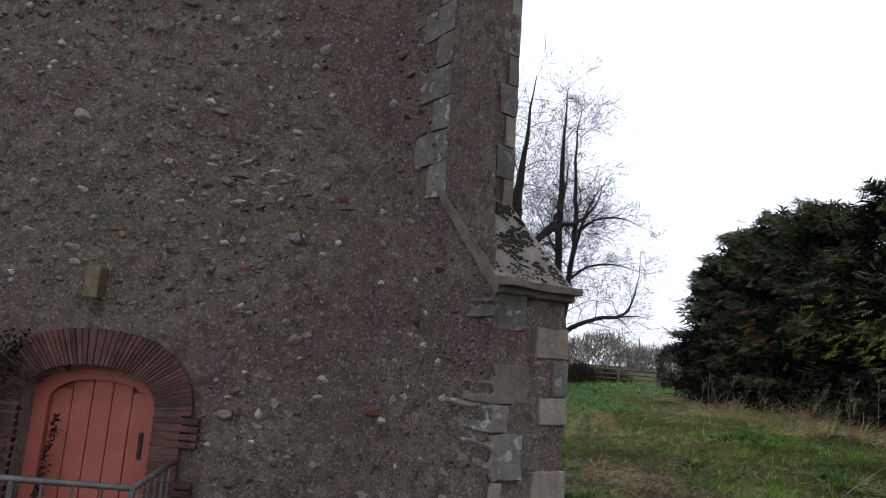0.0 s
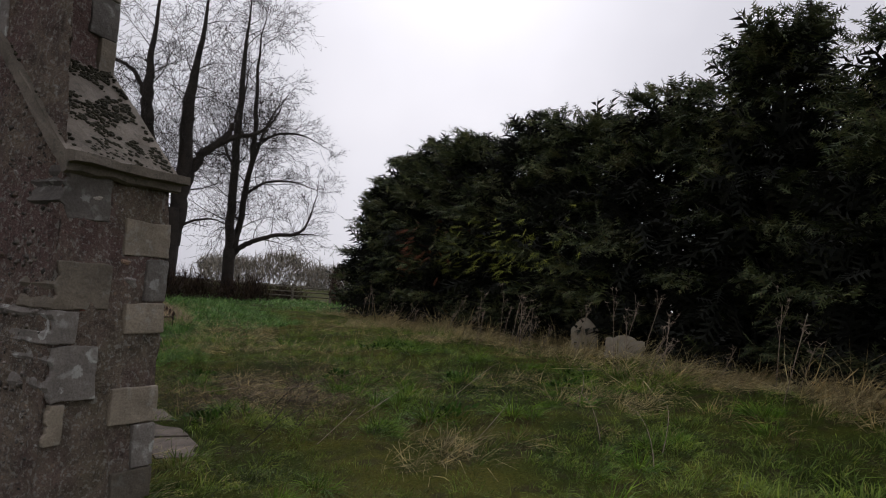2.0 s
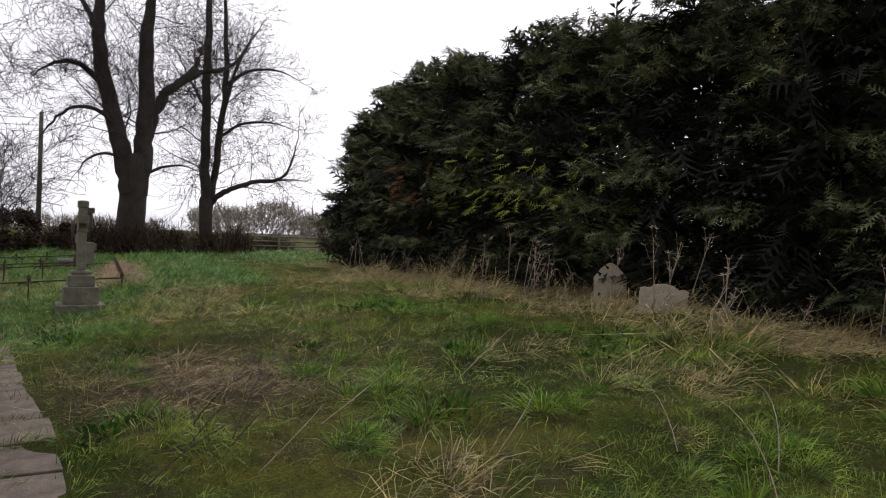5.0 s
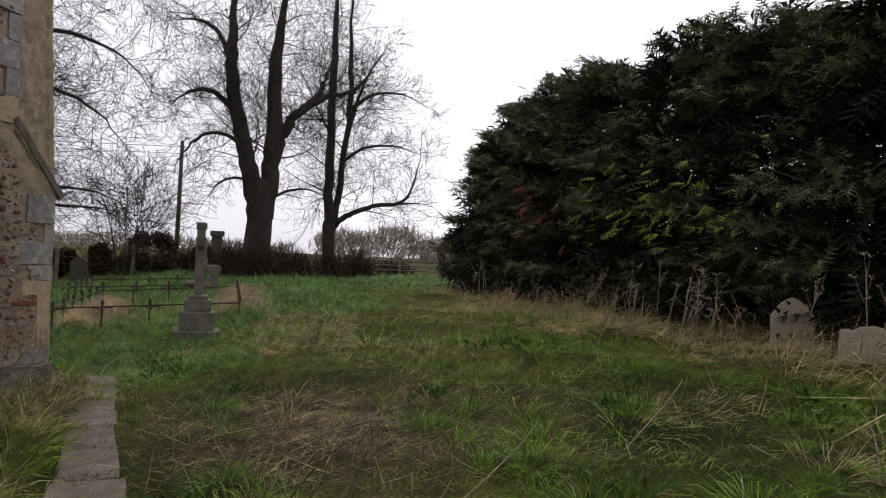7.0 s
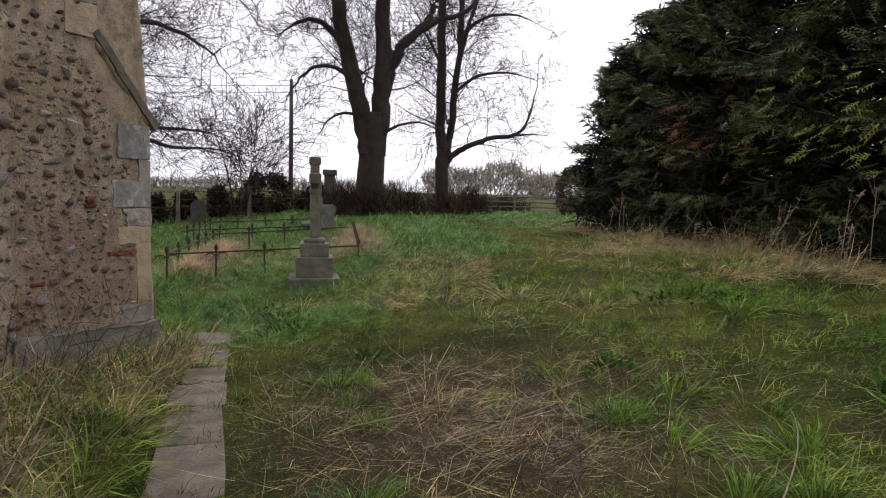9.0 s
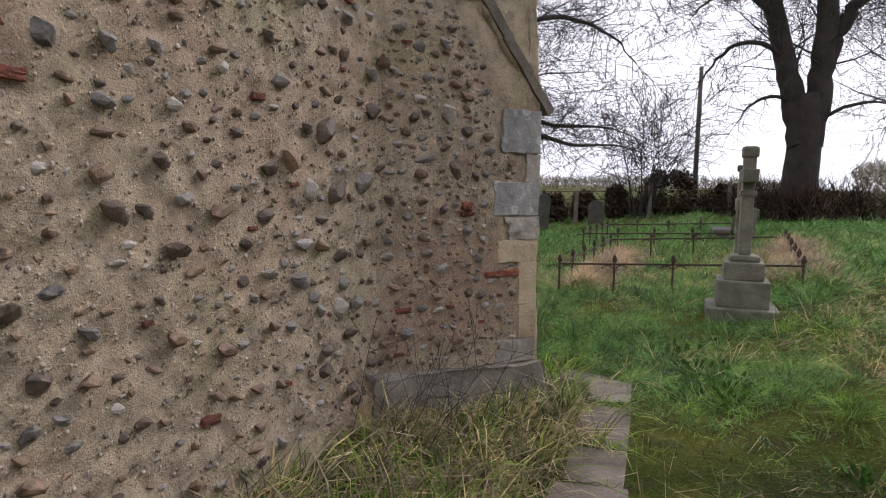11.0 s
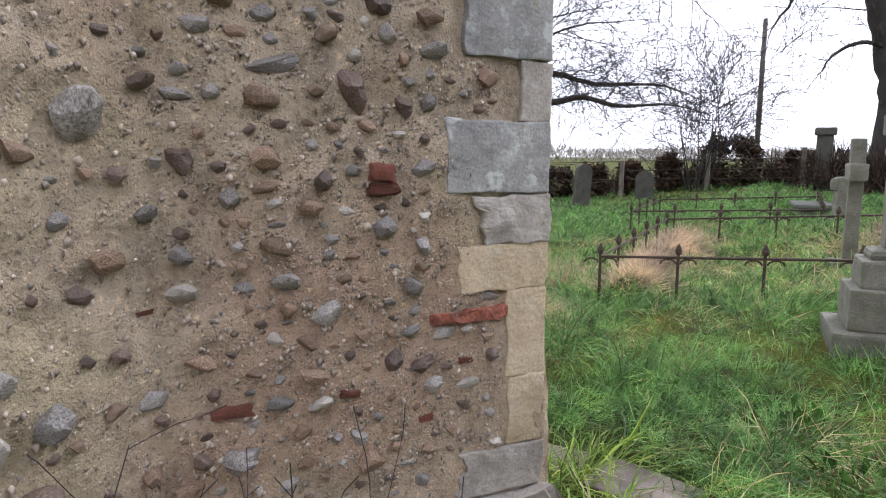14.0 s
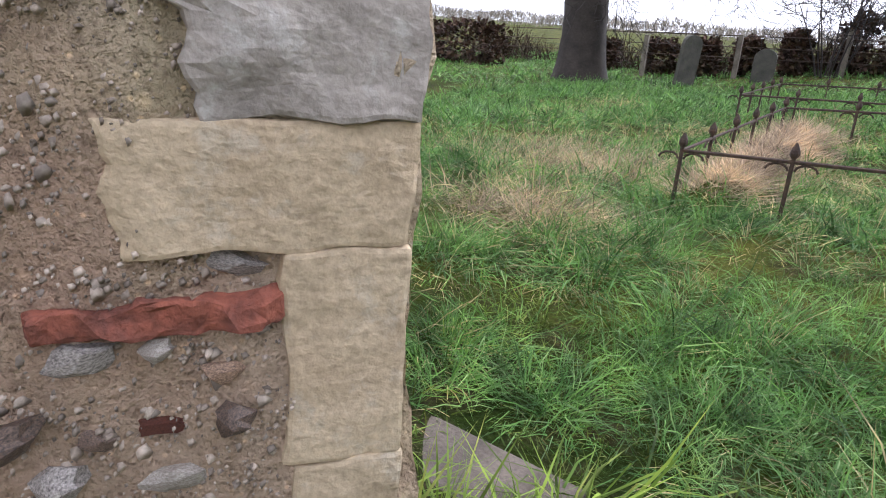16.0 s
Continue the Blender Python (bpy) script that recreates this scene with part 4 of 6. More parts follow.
def bare_tree(place, trunk, trunk_r, stems, label, seed):
    """A leafless tree: a flared trunk to the height given, then main limbs, each a line of corners with its girth and shoots."""
    x, y = place
    z = float(height(x, y)) - 0.1
    thing = empty("bare_tree", Matrix.Translation((x, y, z)), label, "tree", "leafless trees")
    w = Wood(seed)
    steps = 16
    pts = [Vector((0.04 * math.sin(3.1 * i / steps + seed), 0.03 * math.cos(2.3 * i / steps), trunk * i / steps)) for i in range(steps + 1)]
    w.limb(pts, [trunk_r * (0.92 + 0.5 * math.exp(-6 * i / steps)) * (0.85 if i == steps else 1) for i in range(steps + 1)], 20)
    for i, v in enumerate(w.V):
        ring, a = i // 20, 2 * math.pi * (i % 20) / 20
        swell = 0.08 * math.sin(3 * a + seed + 0.08 * ring) + 0.05 * math.sin(7 * a + 0.3 * ring) + w.rnd.uniform(-0.025, 0.025)
        c = pts[ring]
        w.V[i] = Vector((c.x + (v.x - c.x) * (1 + swell), c.y + (v.y - c.y) * (1 + swell), v.z))
    mesh_object("trunk", w.V, w.F, BARK, thing, True)
    for i, (corners, r0, r1, shoots, reach, droop, first) in enumerate(stems):
        limb = Wood(seed + 1 + i)
        stem(limb, corners, r0, r1, shoots, reach, droop, first)
        mesh_object("limb", limb.V, limb.F, BARK if r0 > 0.1 else TWIG, thing, True)
    return thing


bare_tree((2.9, 28.0), 3.6, 0.45, [
    ([(-0.1, 0, 2.2), (-0.35, 0, 3.6), (-0.72, 0, 4.9), (-1.12, 0.1, 6.6), (-1.22, 0, 8.2), (-1.22, 0, 10), (-1.0, 0.2, 13.5)], 0.34, 0.14, 30, 3.0, 0.0, 0.22),
    ([(0.12, 0, 2.2), (0.28, 0, 3.8), (0.33, -0.1, 5.2), (0.28, 0, 7.7), (0.48, 0, 9.8), (0.8, 0.1, 13.5)], 0.36, 0.15, 30, 2.8, 0.01, 0.25),
    ([(0.3, 0, 4.2), (0.65, -0.05, 5.2), (1.0, -0.1, 5.9), (1.6, -0.1, 6.45), (2.0, -0.1, 7.2), (2.3, 0, 8.4), (2.5, 0, 10.2)], 0.23, 0.06, 15, 2.2, 0.02, 0.3),
    ([(1.5, -0.1, 6.35), (2.2, -0.2, 6.75), (2.9, -0.2, 6.95), (3.6, -0.1, 7.7), (4.0, 0, 8.8)], 0.12, 0.04, 12, 1.8, 0.02, 0.15),
    ([(-0.95, 0, 5.7), (-1.5, -0.3, 6.25), (-2.1, -0.5, 6.4), (-2.7, -0.6, 6.1), (-3.3, -0.7, 5.4)], 0.12, 0.03, 16, 1.7, -0.05, 0.1),
    ([(-1.15, 0, 7.4), (-1.7, 0.3, 8.6), (-2.5, 0.4, 9.0), (-3.6, 0.5, 8.8)], 0.11, 0.03, 14, 1.8, -0.03, 0.1),
    ([(-0.5, 0, 4.4), (-1.1, -0.4, 4.9), (-1.9, -0.6, 4.9), (-2.6, -0.7, 4.2), (-2.9, -0.7, 3.3)], 0.09, 0.025, 16, 1.5, -0.06, 0.1),
    ([(-0.3, 0, 3.4), (-0.9, -0.5, 3.5), (-1.5, -0.7, 3.2), (-1.9, -0.8, 2.4)], 0.06, 0.02, 12, 1.2, -0.06, 0.1),
    ([(0.35, 0, 2.9), (0.9, -0.3, 3.2), (1.6, -0.4, 3.3), (2.3, -0.4, 3.0)], 0.06, 0.02, 10, 1.2, 0.02, 0.1)],
    "large leafless tree with a thick forked trunk", 5)
bare_tree((5.92, 32.0), 2.5, 0.28, [
    ([(-0.02, 0, 2.1), (-0.12, 0, 4.2), (-0.1, 0.05, 8), (-0.15, 0, 11.5), (-0.05, 0, 15)], 0.23, 0.1, 34, 3.0, 0.02, 0.12),
    ([(0.1, 0, 2.3), (0.28, 0, 3.3), (0.46, -0.1, 5.6), (0.62, 0, 8.4), (0.5, 0, 11.6), (0.7, 0, 14)], 0.17, 0.07, 30, 2.9, 0.02, 0.12),
    ([(0.05, 0, 2.0), (0.45, -0.05, 2.6), (1.05, -0.1, 2.95), (2.0, -0.1, 3.3), (2.9, -0.1, 3.45), (3.4, 0, 3.95), (3.75, 0, 5.2), (3.9, 0.1, 6.6)], 0.14, 0.035, 20, 2.2, 0.05, 0.25),
    ([(2.7, -0.1, 3.4), (3.5, -0.1, 3.5), (4.4, -0.1, 3.5)], 0.05, 0.02, 8, 1.1, 0.05, 0.1),
    ([(0.5, 0, 6.0), (0.9, -0.1, 7.6), (1.35, -0.1, 9.0), (2.4, 0, 10.6)], 0.1, 0.03, 16, 2.3, 0.0, 0.1),
    ([(0.4, 0, 5.0), (1.3, -0.2, 5.7), (2.6, -0.2, 5.9), (4.0, -0.2, 5.6)], 0.08, 0.025, 16, 1.9, 0.03, 0.1),
    ([(0.6, 0, 7.3), (1.6, 0.2, 8.1), (3.0, 0.3, 8.3), (4.4, 0.3, 7.8)], 0.08, 0.025, 16, 1.9, 0.02, 0.1),
    ([(-0.1, 0, 6.2), (-0.8, -0.2, 7.2), (-1.5, -0.2, 8.6)], 0.07, 0.025, 10, 1.7, 0.03, 0.1)],
    "slender leafless tree with a low side limb", 8)
bare_tree((-6.3, 26.0), 3.6, 0.5, [
    ([(0, 0, 3.2), (0.1, 0, 5), (-0.1, 0, 8), (0.2, 0, 12)], 0.4, 0.15, 26, 3.6, -0.02, 0.1),
    ([(0.3, -0.1, 2.7), (1.0, -0.4, 3.1), (1.7, -0.6, 2.8), (2.6, -0.7, 2.9), (3.5, -0.9, 2.65), (4.8, -1.3, 2.6), (6.2, -1.6, 2.1)], 0.12, 0.02, 40, 1.8, -0.03, 0.06),
    ([(0.3, 0.1, 3.0), (1.4, 0.2, 3.6), (2.6, 0.3, 3.3), (4.2, 0.5, 3.2), (5.6, 0.6, 2.6)], 0.1, 0.02, 34, 1.8, -0.04, 0.08),
    ([(-0.3, 0, 2.8), (-1.3, -0.3, 3.4), (-2.2, -0.5, 3.0), (-3.6, -0.8, 3.1)], 0.1, 0.02, 22, 1.6, -0.03, 0.08),
    ([(0.2, -0.2, 4.4), (1.5, -0.9, 5.6), (3.0, -1.6, 5.9), (4.6, -2.2, 5.2), (5.6, -2.6, 4.0)], 0.12, 0.02, 30, 2.0, -0.07, 0.15),
    ([(0.2, 0, 5.6), (1.4, 0, 7.2), (3.0, 0.1, 7.9), (4.8, 0.2, 7.4), (6.0, 0.2, 6.0)], 0.12, 0.02, 32, 2.2, -0.08, 0.15),
    ([(0.2, 0, 7.2), (1.6, -0.6, 9.4), (3.4, -1.0, 10.2), (5.2, -1.2, 9.6), (6.4, -1.3, 8.2)], 0.12, 0.02, 32, 2.4, -0.09, 0.15),
    ([(-0.3, 0, 3.4), (-1.6, -0.5, 4.6), (-3.0, -0.8, 5.2), (-4.6, -1, 4.8)], 0.15, 0.03, 16, 2.0, -0.05, 0.1)],
    "old leafless tree with drooping branches", 21)


# ---- cypress row ----
def spray_template():
    """A flat feathery spray: an axis with leaflets to both sides, 1 long."""
    V, F = [], []
    for side in (-1, 1):
        for i in range(4):
            t = 0.08 + 0.22 * i
            ln = 0.34 * (1 - 0.6 * abs(t - 0.35))
            k = len(V)
            V += [(0, t, 0.02), (side * ln, t + 0.24, -0.06), (side * 0.03, t + 0.15, 0.02)]
            F.append((k, k + 1, k + 2))
    k = len(V)
    V += [(-0.06, 0.0, 0), (0.06, 0.0, 0), (0, 1.15, -0.05)]
    F.append((k, k + 1, k + 2))
    return np.array(V), np.array(F)


def place_many(template, P, D, S, rng, droop=0.0):
    """Copies of a template at P, its y along D, scaled by S, rolled at random."""
    V, F = template
    n = len(P)
    D = D / np.linalg.norm(D, axis=1, keepdims=True)
    up = np.tile([0.0, 0.0, 1.0], (n, 1)) + rng.normal(0, 0.45, (n, 3))
    X = np.cross(D, up)
    X /= np.linalg.norm(X, axis=1, keepdims=True) + 1e-9
    Z = np.cross(X, D)
    out = P[:, None, :] + S[:, None, None] * (V[None, :, 0:1] * X[:, None] + V[None, :, 1:2] * D[:, None] + V[None, :, 2:3] * Z[:, None])
    faces = F[None] + (np.arange(n) * len(V))[:, None, None]
    return out.reshape(-1, 3), faces.reshape(-1, F.shape[1])


SPRAY = spray_template()


def cypress(x, y, tall, r, seed, tips=0.02, red=False):
    """A dark bushy cypress: trunk, and a crown of boughs made of feathery sprays."""
    rng = np.random.default_rng(seed)
    z = float(height(x, y)) - 0.05
    thing = empty("cypress_tree", Matrix.Translation((x, y, z)), "dense dark green cypress with ragged drooping boughs", "tree", "row of cypresses")
    w = Wood(seed)
    w.limb([Vector((0, 0, 0)), Vector((0.05, 0, tall * 0.4)), Vector((0, 0.05, tall * 0.95))], [0.17, 0.12, 0.02], 8)
    P, D, S = [], [], []
    boughs = int(92 * (tall / 6))
    for b in range(boughs):
        f = 0.05 + 0.97 * rng.random() ** 0.9
        a = rng.random() * 2 * math.pi
        reach = r * (0.72 + 0.55 * rng.random()) * (1.0 - 0.68 * max(0, f - 0.45) / 0.55) * (0.85 if f < 0.12 else 1)
        rise = 0.25 + 0.6 * f
        base = np.array([0, 0, f * tall * 0.9])
        tip = base + np.array([math.cos(a) * reach, math.sin(a) * reach, reach * rise * 0.55])
        if f > 0.6 and rng.random() < 0.3:
            tip = base + (tip - base) * 1.18 + np.array([0, 0, 0.1])
        n = 74
        t = 0.35 + 0.65 * rng.random(n) ** 0.7
        sag = -0.25 * (t ** 2)
        q = base + (tip - base) * t[:, None] + rng.normal(0, 0.09 * r / 1.8 + 0.04, (n, 3)) * np.array([1.25, 1.25, 0.4])
        q[:, 2] += sag
        d = (tip - base) / np.linalg.norm(tip - base) + rng.normal(0, 0.45, (n, 3)) + np.array([0, 0, -0.25])
        P.append(q)
        D.append(d)
        S.append(rng.uniform(0.13, 0.31, n))
        if b % 3 == 0:
            w.limb([Vector(base), Vector(base * 0.5 + tip * 0.5), Vector(tip)], [0.03, 0.02, 0.006], 3)
    mesh_object("trunk", w.V, w.F, BARK, thing, True)
    P, D, S = np.concatenate(P), np.concatenate(D), np.concatenate(S)
    ok = P[:, 2] > 0.12
    V, F = place_many(SPRAY, P[ok], D[ok], S[ok], rng)
    tagged(mesh_object("crown", V, F, CYPRESS, thing), kind="stuff")
    # Extra inner sprays, coloured near-black to stand for shade inside the crown.
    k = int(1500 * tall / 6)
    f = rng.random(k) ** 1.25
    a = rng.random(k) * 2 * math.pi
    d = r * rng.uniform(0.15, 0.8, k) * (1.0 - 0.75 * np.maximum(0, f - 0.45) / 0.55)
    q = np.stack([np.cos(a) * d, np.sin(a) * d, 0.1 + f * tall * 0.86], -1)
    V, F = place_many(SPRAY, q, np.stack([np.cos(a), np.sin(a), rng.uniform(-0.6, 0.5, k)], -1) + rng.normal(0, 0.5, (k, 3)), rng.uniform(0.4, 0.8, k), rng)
    tagged(mesh_object("inner_growth", V, F, CROWN_SHADE, thing), "near-black inner sprays, the crown's inner shade put into their colour", kind="stuff")
    if tips:
        m = 90
        a = rng.normal(math.pi * 1.05, 0.5, m)
        f = rng.choice([0.33, 0.42, 0.3], m) + rng.normal(0, 0.03, m)
        q = np.stack([np.cos(a) * r * 1.02, np.sin(a) * r * 1.02, f * tall], -1) + rng.normal(0, 0.1, (m, 3))
        V, F = place_many(SPRAY, q, np.stack([np.cos(a), np.sin(a), -0.3 + 0 * a], -1) + rng.normal(0, 0.4, (m, 3)), rng.uniform(0.15, 0.3, m), rng)
        mesh_object("fresh_growth", V, F, RED_TIP if red else CYPRESS_TIP, thing, False)
    return thing


for i, (x, y, tall, r, tips) in enumerate(((10.8, 2.6, 5.5, 2.3, 0), (10.7, 5.4, 5.7, 2.0, 0), (10.7, 7.9, 6.5, 1.7, 0), (10.6, 10.2, 5.8, 2.0, 0), (10.5, 12.4, 5.75, 2.05, 1), (10.3, 14.6, 6.1, 2.0, 1), (10.1, 16.8, 6.0, 1.95, 2), (9.9, 18.8, 6.0, 1.8, 0), (9.75, 20.8, 5.85, 1.6, 0), (9.7, 22.4, 5.3, 1.5, 0), (13.8, 4.5, 5.4, 2.6, 0), (13.8, 9.0, 5.6, 2.5, 0))):
    cypress(x, y, tall, r, 100 + i, tips, tips == 2)


# ---- graves ----
def carve(name, label, m, pieces, mat, category, group):
    """A gravestone in pieces: each a name and the corners of its rounded block."""
    thing = empty(name, m, label, category, group)
    for nm, lo, hi, bev in pieces:
        bm = bmesh.new()
        box(bm, lo, hi, bev)
        bmesh.ops.subdivide_edges(bm, edges=[e for e in bm.edges if e.calc_length() > 0.06], cuts=2, use_grid_fill=True)
        roughen(bm, 8, 0.006, len(nm))
        part(nm, bm, mat, thing)
    return thing


def ground_at(x, y, drop=0.03):
    return float(height(x, y)) - drop


carve("stone_cross", "mossy stone memorial cross on a stepped base", pose(1.5, 14.75, 0.06, 0, 0, 4), [
    ("plinth", (-0.35, -0.35, -0.15), (0.35, 0.35, 0.06), 0.02), ("lower_step", (-0.255, -0.255, 0.06), (0.255, 0.255, 0.34), 0.015), ("upper_step", (-0.195, -0.195, 0.34), (0.195, 0.195, 0.53), 0.02), ("upper_slope", (-0.15, -0.15, 0.52), (0.15, 0.15, 0.6), 0.04),
    ("shaft", (-0.062, -0.08, 0.6), (0.062, 0.08, 1.74), 0.018), ("cross_arm", (-0.075, -0.28, 1.36), (0.075, 0.28, 1.5), 0.015), ("collar", (-0.08, -0.1, 1.22), (0.08, 0.1, 1.28), 0.02), ("cap", (-0.078, -0.1, 1.62), (0.078, 0.1, 1.73), 0.02)], MONUMENT, "gravestone", "stone crosses")
carve("stone_cross", "smaller grey stone cross on a square base", pose(1.45, 17.6, 0.05, 0, 0, 3), [
    ("plinth", (-0.2, -0.2, -0.1), (0.2, 0.2, 0.14), 0.02), ("shaft", (-0.068, -0.07, 0.14), (0.068, 0.07, 1.42), 0.018), ("cross_arm", (-0.085, -0.22, 0.98), (0.085, 0.22, 1.16), 0.02)], MONUMENT, "gravestone", "stone crosses")
carve("stone_cross", "far weathered cross among the graves", pose(1.58, 21.6, 0.08, 0, 0, 20), [
    ("plinth", (-0.25, -0.25, -0.1), (0.25, 0.25, 0.25), 0.04), ("shaft", (-0.13, -0.09, 0.25), (0.13, 0.09, 0.9), 0.03), ("cross_head", (-0.2, -0.08, 0.68), (0.2, 0.08, 0.88), 0.06)], MONUMENT, "gravestone", "stone crosses")
carve("grave_pillar", "tall dark stone grave pillar", pose(1.5, 29.3, 0.1), [
    ("plinth", (-0.3, -0.3, -0.1), (0.3, 0.3, 0.3), 0.03), ("shaft", (-0.19, -0.19, 0.3), (0.19, 0.19, 1.75), 0.03), ("cap", (-0.25, -0.25, 1.75), (0.25, 0.25, 1.95), 0.05)], DARK_STONE, "gravestone", "far gravestones")
carve("chest_tomb", "low weathered stone chest tomb", pose(1.2, 23.0, 0.08, 0, 0, 5), [
    ("body", (-0.3, -0.6, -0.1), (0.3, 0.6, 0.32), 0.1), ("lid", (-0.34, -0.66, 0.3), (0.34, 0.66, 0.4), 0.05)], DARK_STONE, "tomb", "far gravestones")


def headstone(label, m, w, tall, thick, profile, mat=HEADSTONE):
    """An upright slab with a shaped top."""
    bm = bmesh.new()
    top = [(x * w, tall + dz * w) for x, dz in profile]
    prism(bm, [(w / 2, -0.35)] + top + [(-w / 2, -0.35)], thick, Matrix.Translation((0, -thick / 2, 0)))
    bmesh.ops.bevel(bm, geom=bm.edges[:], offset=0.008, segments=1, affect="EDGES")
    roughen(bm, 6, 0.008)
    ob = part("headstone", bm, mat)
    ob.matrix_world = m
    return tagged(ob, label, "gravestone", "headstones")


shouldered = [(0.5, -0.04), (0.42, 0.0), (0.3, -0.03), (0.2, 0.06), (0.0, 0.1), (-0.2, 0.06), (-0.3, -0.03), (-0.42, 0.0), (-0.5, -0.04)]
gabled = [(0.5, -0.3), (0.28, -0.02), (0.14, 0.1), (0, 0.16), (-0.14, 0.1), (-0.28, -0.02), (-0.5, -0.3)]
rounded = [(0.5 * math.cos(a), -0.25 + 0.4 * math.sin(a)) for a in np.linspace(0, math.pi, 9)]
headstone("pale leaning headstone with a shaped top in long grass", pose(8.6, 9.05, 0.28, -5, 3, -36), 0.64, 0.56, 0.11, shouldered)
headstone("grey gabled headstone under the cypresses", pose(8.85, 10.35, 0.33, -3, -2, -36), 0.5, 0.72, 0.1, gabled)
headstone("low sunken headstone edge under the cypresses", pose(8.0, 12.9, 0.2, -8, 0, -40), 0.5, 0.22, 0.1, rounded)
headstone("far grey round-topped headstone", pose(-4.3, 27.5, 0.05, 0, 5, 60), 0.55, 0.95, 0.12, rounded, DARK_STONE)
headstone("far grey round-topped headstone", pose(-2.9, 29.0, 0.05, 0, 0, 8), 0.5, 0.75, 0.12, rounded, DARK_STONE)


# iron grave fence: posts with finials, rails, scrolls
def grave_fence(x0, x1, y0, y1, label):
    z0 = ground_at((x0 + x1) / 2, y0)
    thing = empty("grave_fence", Matrix.Translation((x0, y0, z0)), label, "fence", "iron grave fences")
    W, L = x1 - x0, y1 - y0
    zr = [ground_at(x0 + dx, y0 + dy) - z0 for dx, dy in ((0, 0), (W, 0), (W, L), (0, L))]
    zr = [0.5 * z + 0.125 * sum(zr) for z in zr]
    corners = [Vector((0, 0, zr[0])), Vector((W, 0, zr[1])), Vector((W, L, zr[2])), Vector((0, L, zr[3]))]
    for i in range(4):
        a, b = corners[i], corners[(i + 1) % 4]
        bm = bmesh.new()
        tube(bm, a + Vector((0, 0, 0.31)), b + Vector((0, 0, 0.31)), 0.013, 6)
        part("rail", bm, IRON, thing)
        k = max(2, round((b - a).length / 0.72))
        for j in range(k):
            q = a.lerp(b, j / k)
            bm = bmesh.new()
            tube(bm, q - Vector((0, 0, 0.2)), q + Vector((0, 0, 0.36)), 0.015, 6)
            post = part("post", bm, IRON, thing)
            bm = bmesh.new()
            bmesh.ops.create_uvsphere(bm, u_segments=8, v_segments=6, radius=0.033, matrix=Matrix.Translation(q + Vector((0, 0, 0.37))) @ Matrix.Diagonal((1, 1, 1.25, 1)))
            bmesh.ops.create_cone(bm, cap_ends=True, segments=6, radius1=0.03, radius2=0.006, depth=0.045, matrix=Matrix.Translation(q + Vector((0, 0, 0.415))))
            part("finial", bm, IRON, post, "knobbed iron finial")
            along = (b - a).normalized()
            for s in (-1, 1):
                bm = bmesh.new()
                for e in range(5):
                    t0, t1 = math.pi * e / 5, math.pi * (e + 1) / 5
                    tube(bm, q + along * s * (0.09 - 0.07 * math.cos(t0)) + Vector((0, 0, 0.25 + 0.045 * math.sin(t0))), q + along * s * (0.09 - 0.07 * math.cos(t1)) + Vector((0, 0, 0.25 + 0.045 * math.sin(t1))), 0.008, 4)
                part("scroll", bm, IRON, thing)
    return thing


grave_fence(-0.74, 2.15, 15.8, 19.6, "low rusted iron grave fence with finials")
grave_fence(-1.6, 1.3, 21.2, 24.0, "far low rusted iron grave fence")

# ---- far things: pole, wires, field fences, clipped hedge ----
pole = empty("utility_pole", Matrix.Translation((-0.6, 40.0, 0.3)), "tall wooden utility pole", "pole")
bm = bmesh.new()
bmesh.ops.create_cone(bm, cap_ends=True, segments=12, radius1=0.12, radius2=0.09, depth=6.6, matrix=Matrix.Translation((0, 0, 3.2)))
part("post", bm, POLE_WOOD, pole, "", True)
for dz in (0, 0.35):
    bm = bmesh.new()
    pts = [Vector((-90 + 6 * i, 15 - i, 6.2 - dz - 0.8 * math.sin(math.pi * i / 15))) for i in range(16)]
    for a, b in zip(pts, pts[1:]):
        tube(bm, a, b, 0.012, 4)
    part("wire", bm, IRON, pole)


def field_fence(x0, y0, x1, y1, label, gap=2.0, tall=0.9, wires=False):
    a, b = Vector((x0, y0, 0)), Vector((x1, y1, 0))
    thing = empty("field_fence", Matrix.Translation((x0, y0, ground_at(x0, y0))), label, "fence", "field fences")
    k = int((b - a).length / gap)
    for i in range(k + 1):
        q = (b - a) * (i / k)
        z = ground_at(x0 + q.x, y0 + q.y) - ground_at(x0, y0)
        bm = bmesh.new()
        box(bm, (q.x - 0.06, q.y - 0.06, z - 0.2), (q.x + 0.06, q.y + 0.06, z + tall + 0.15), 0.01)
        part("post", bm, WOOD, thing)
    for lv in (0.35, 0.62, 0.9):
        bm = bmesh.new()
        tube(bm, (0, 0, tall * lv), tuple((b - a) + Vector((0, 0, ground_at(x1, y1) - ground_at(x0, y0) + tall * lv))), 0.012 if wires else 0.035, 4)
        part("wire" if wires else "rail", bm, IRON if wires else WOOD, thing)
    return thing


field_fence(4.0, 38.0, 12.6, 37.4, "weathered post and rail fence at the field edge")
field_fence(-16.0, 29.5, 3.5, 30.5, "far post and wire fence along the churchyard", 2.4, 1.0, True)


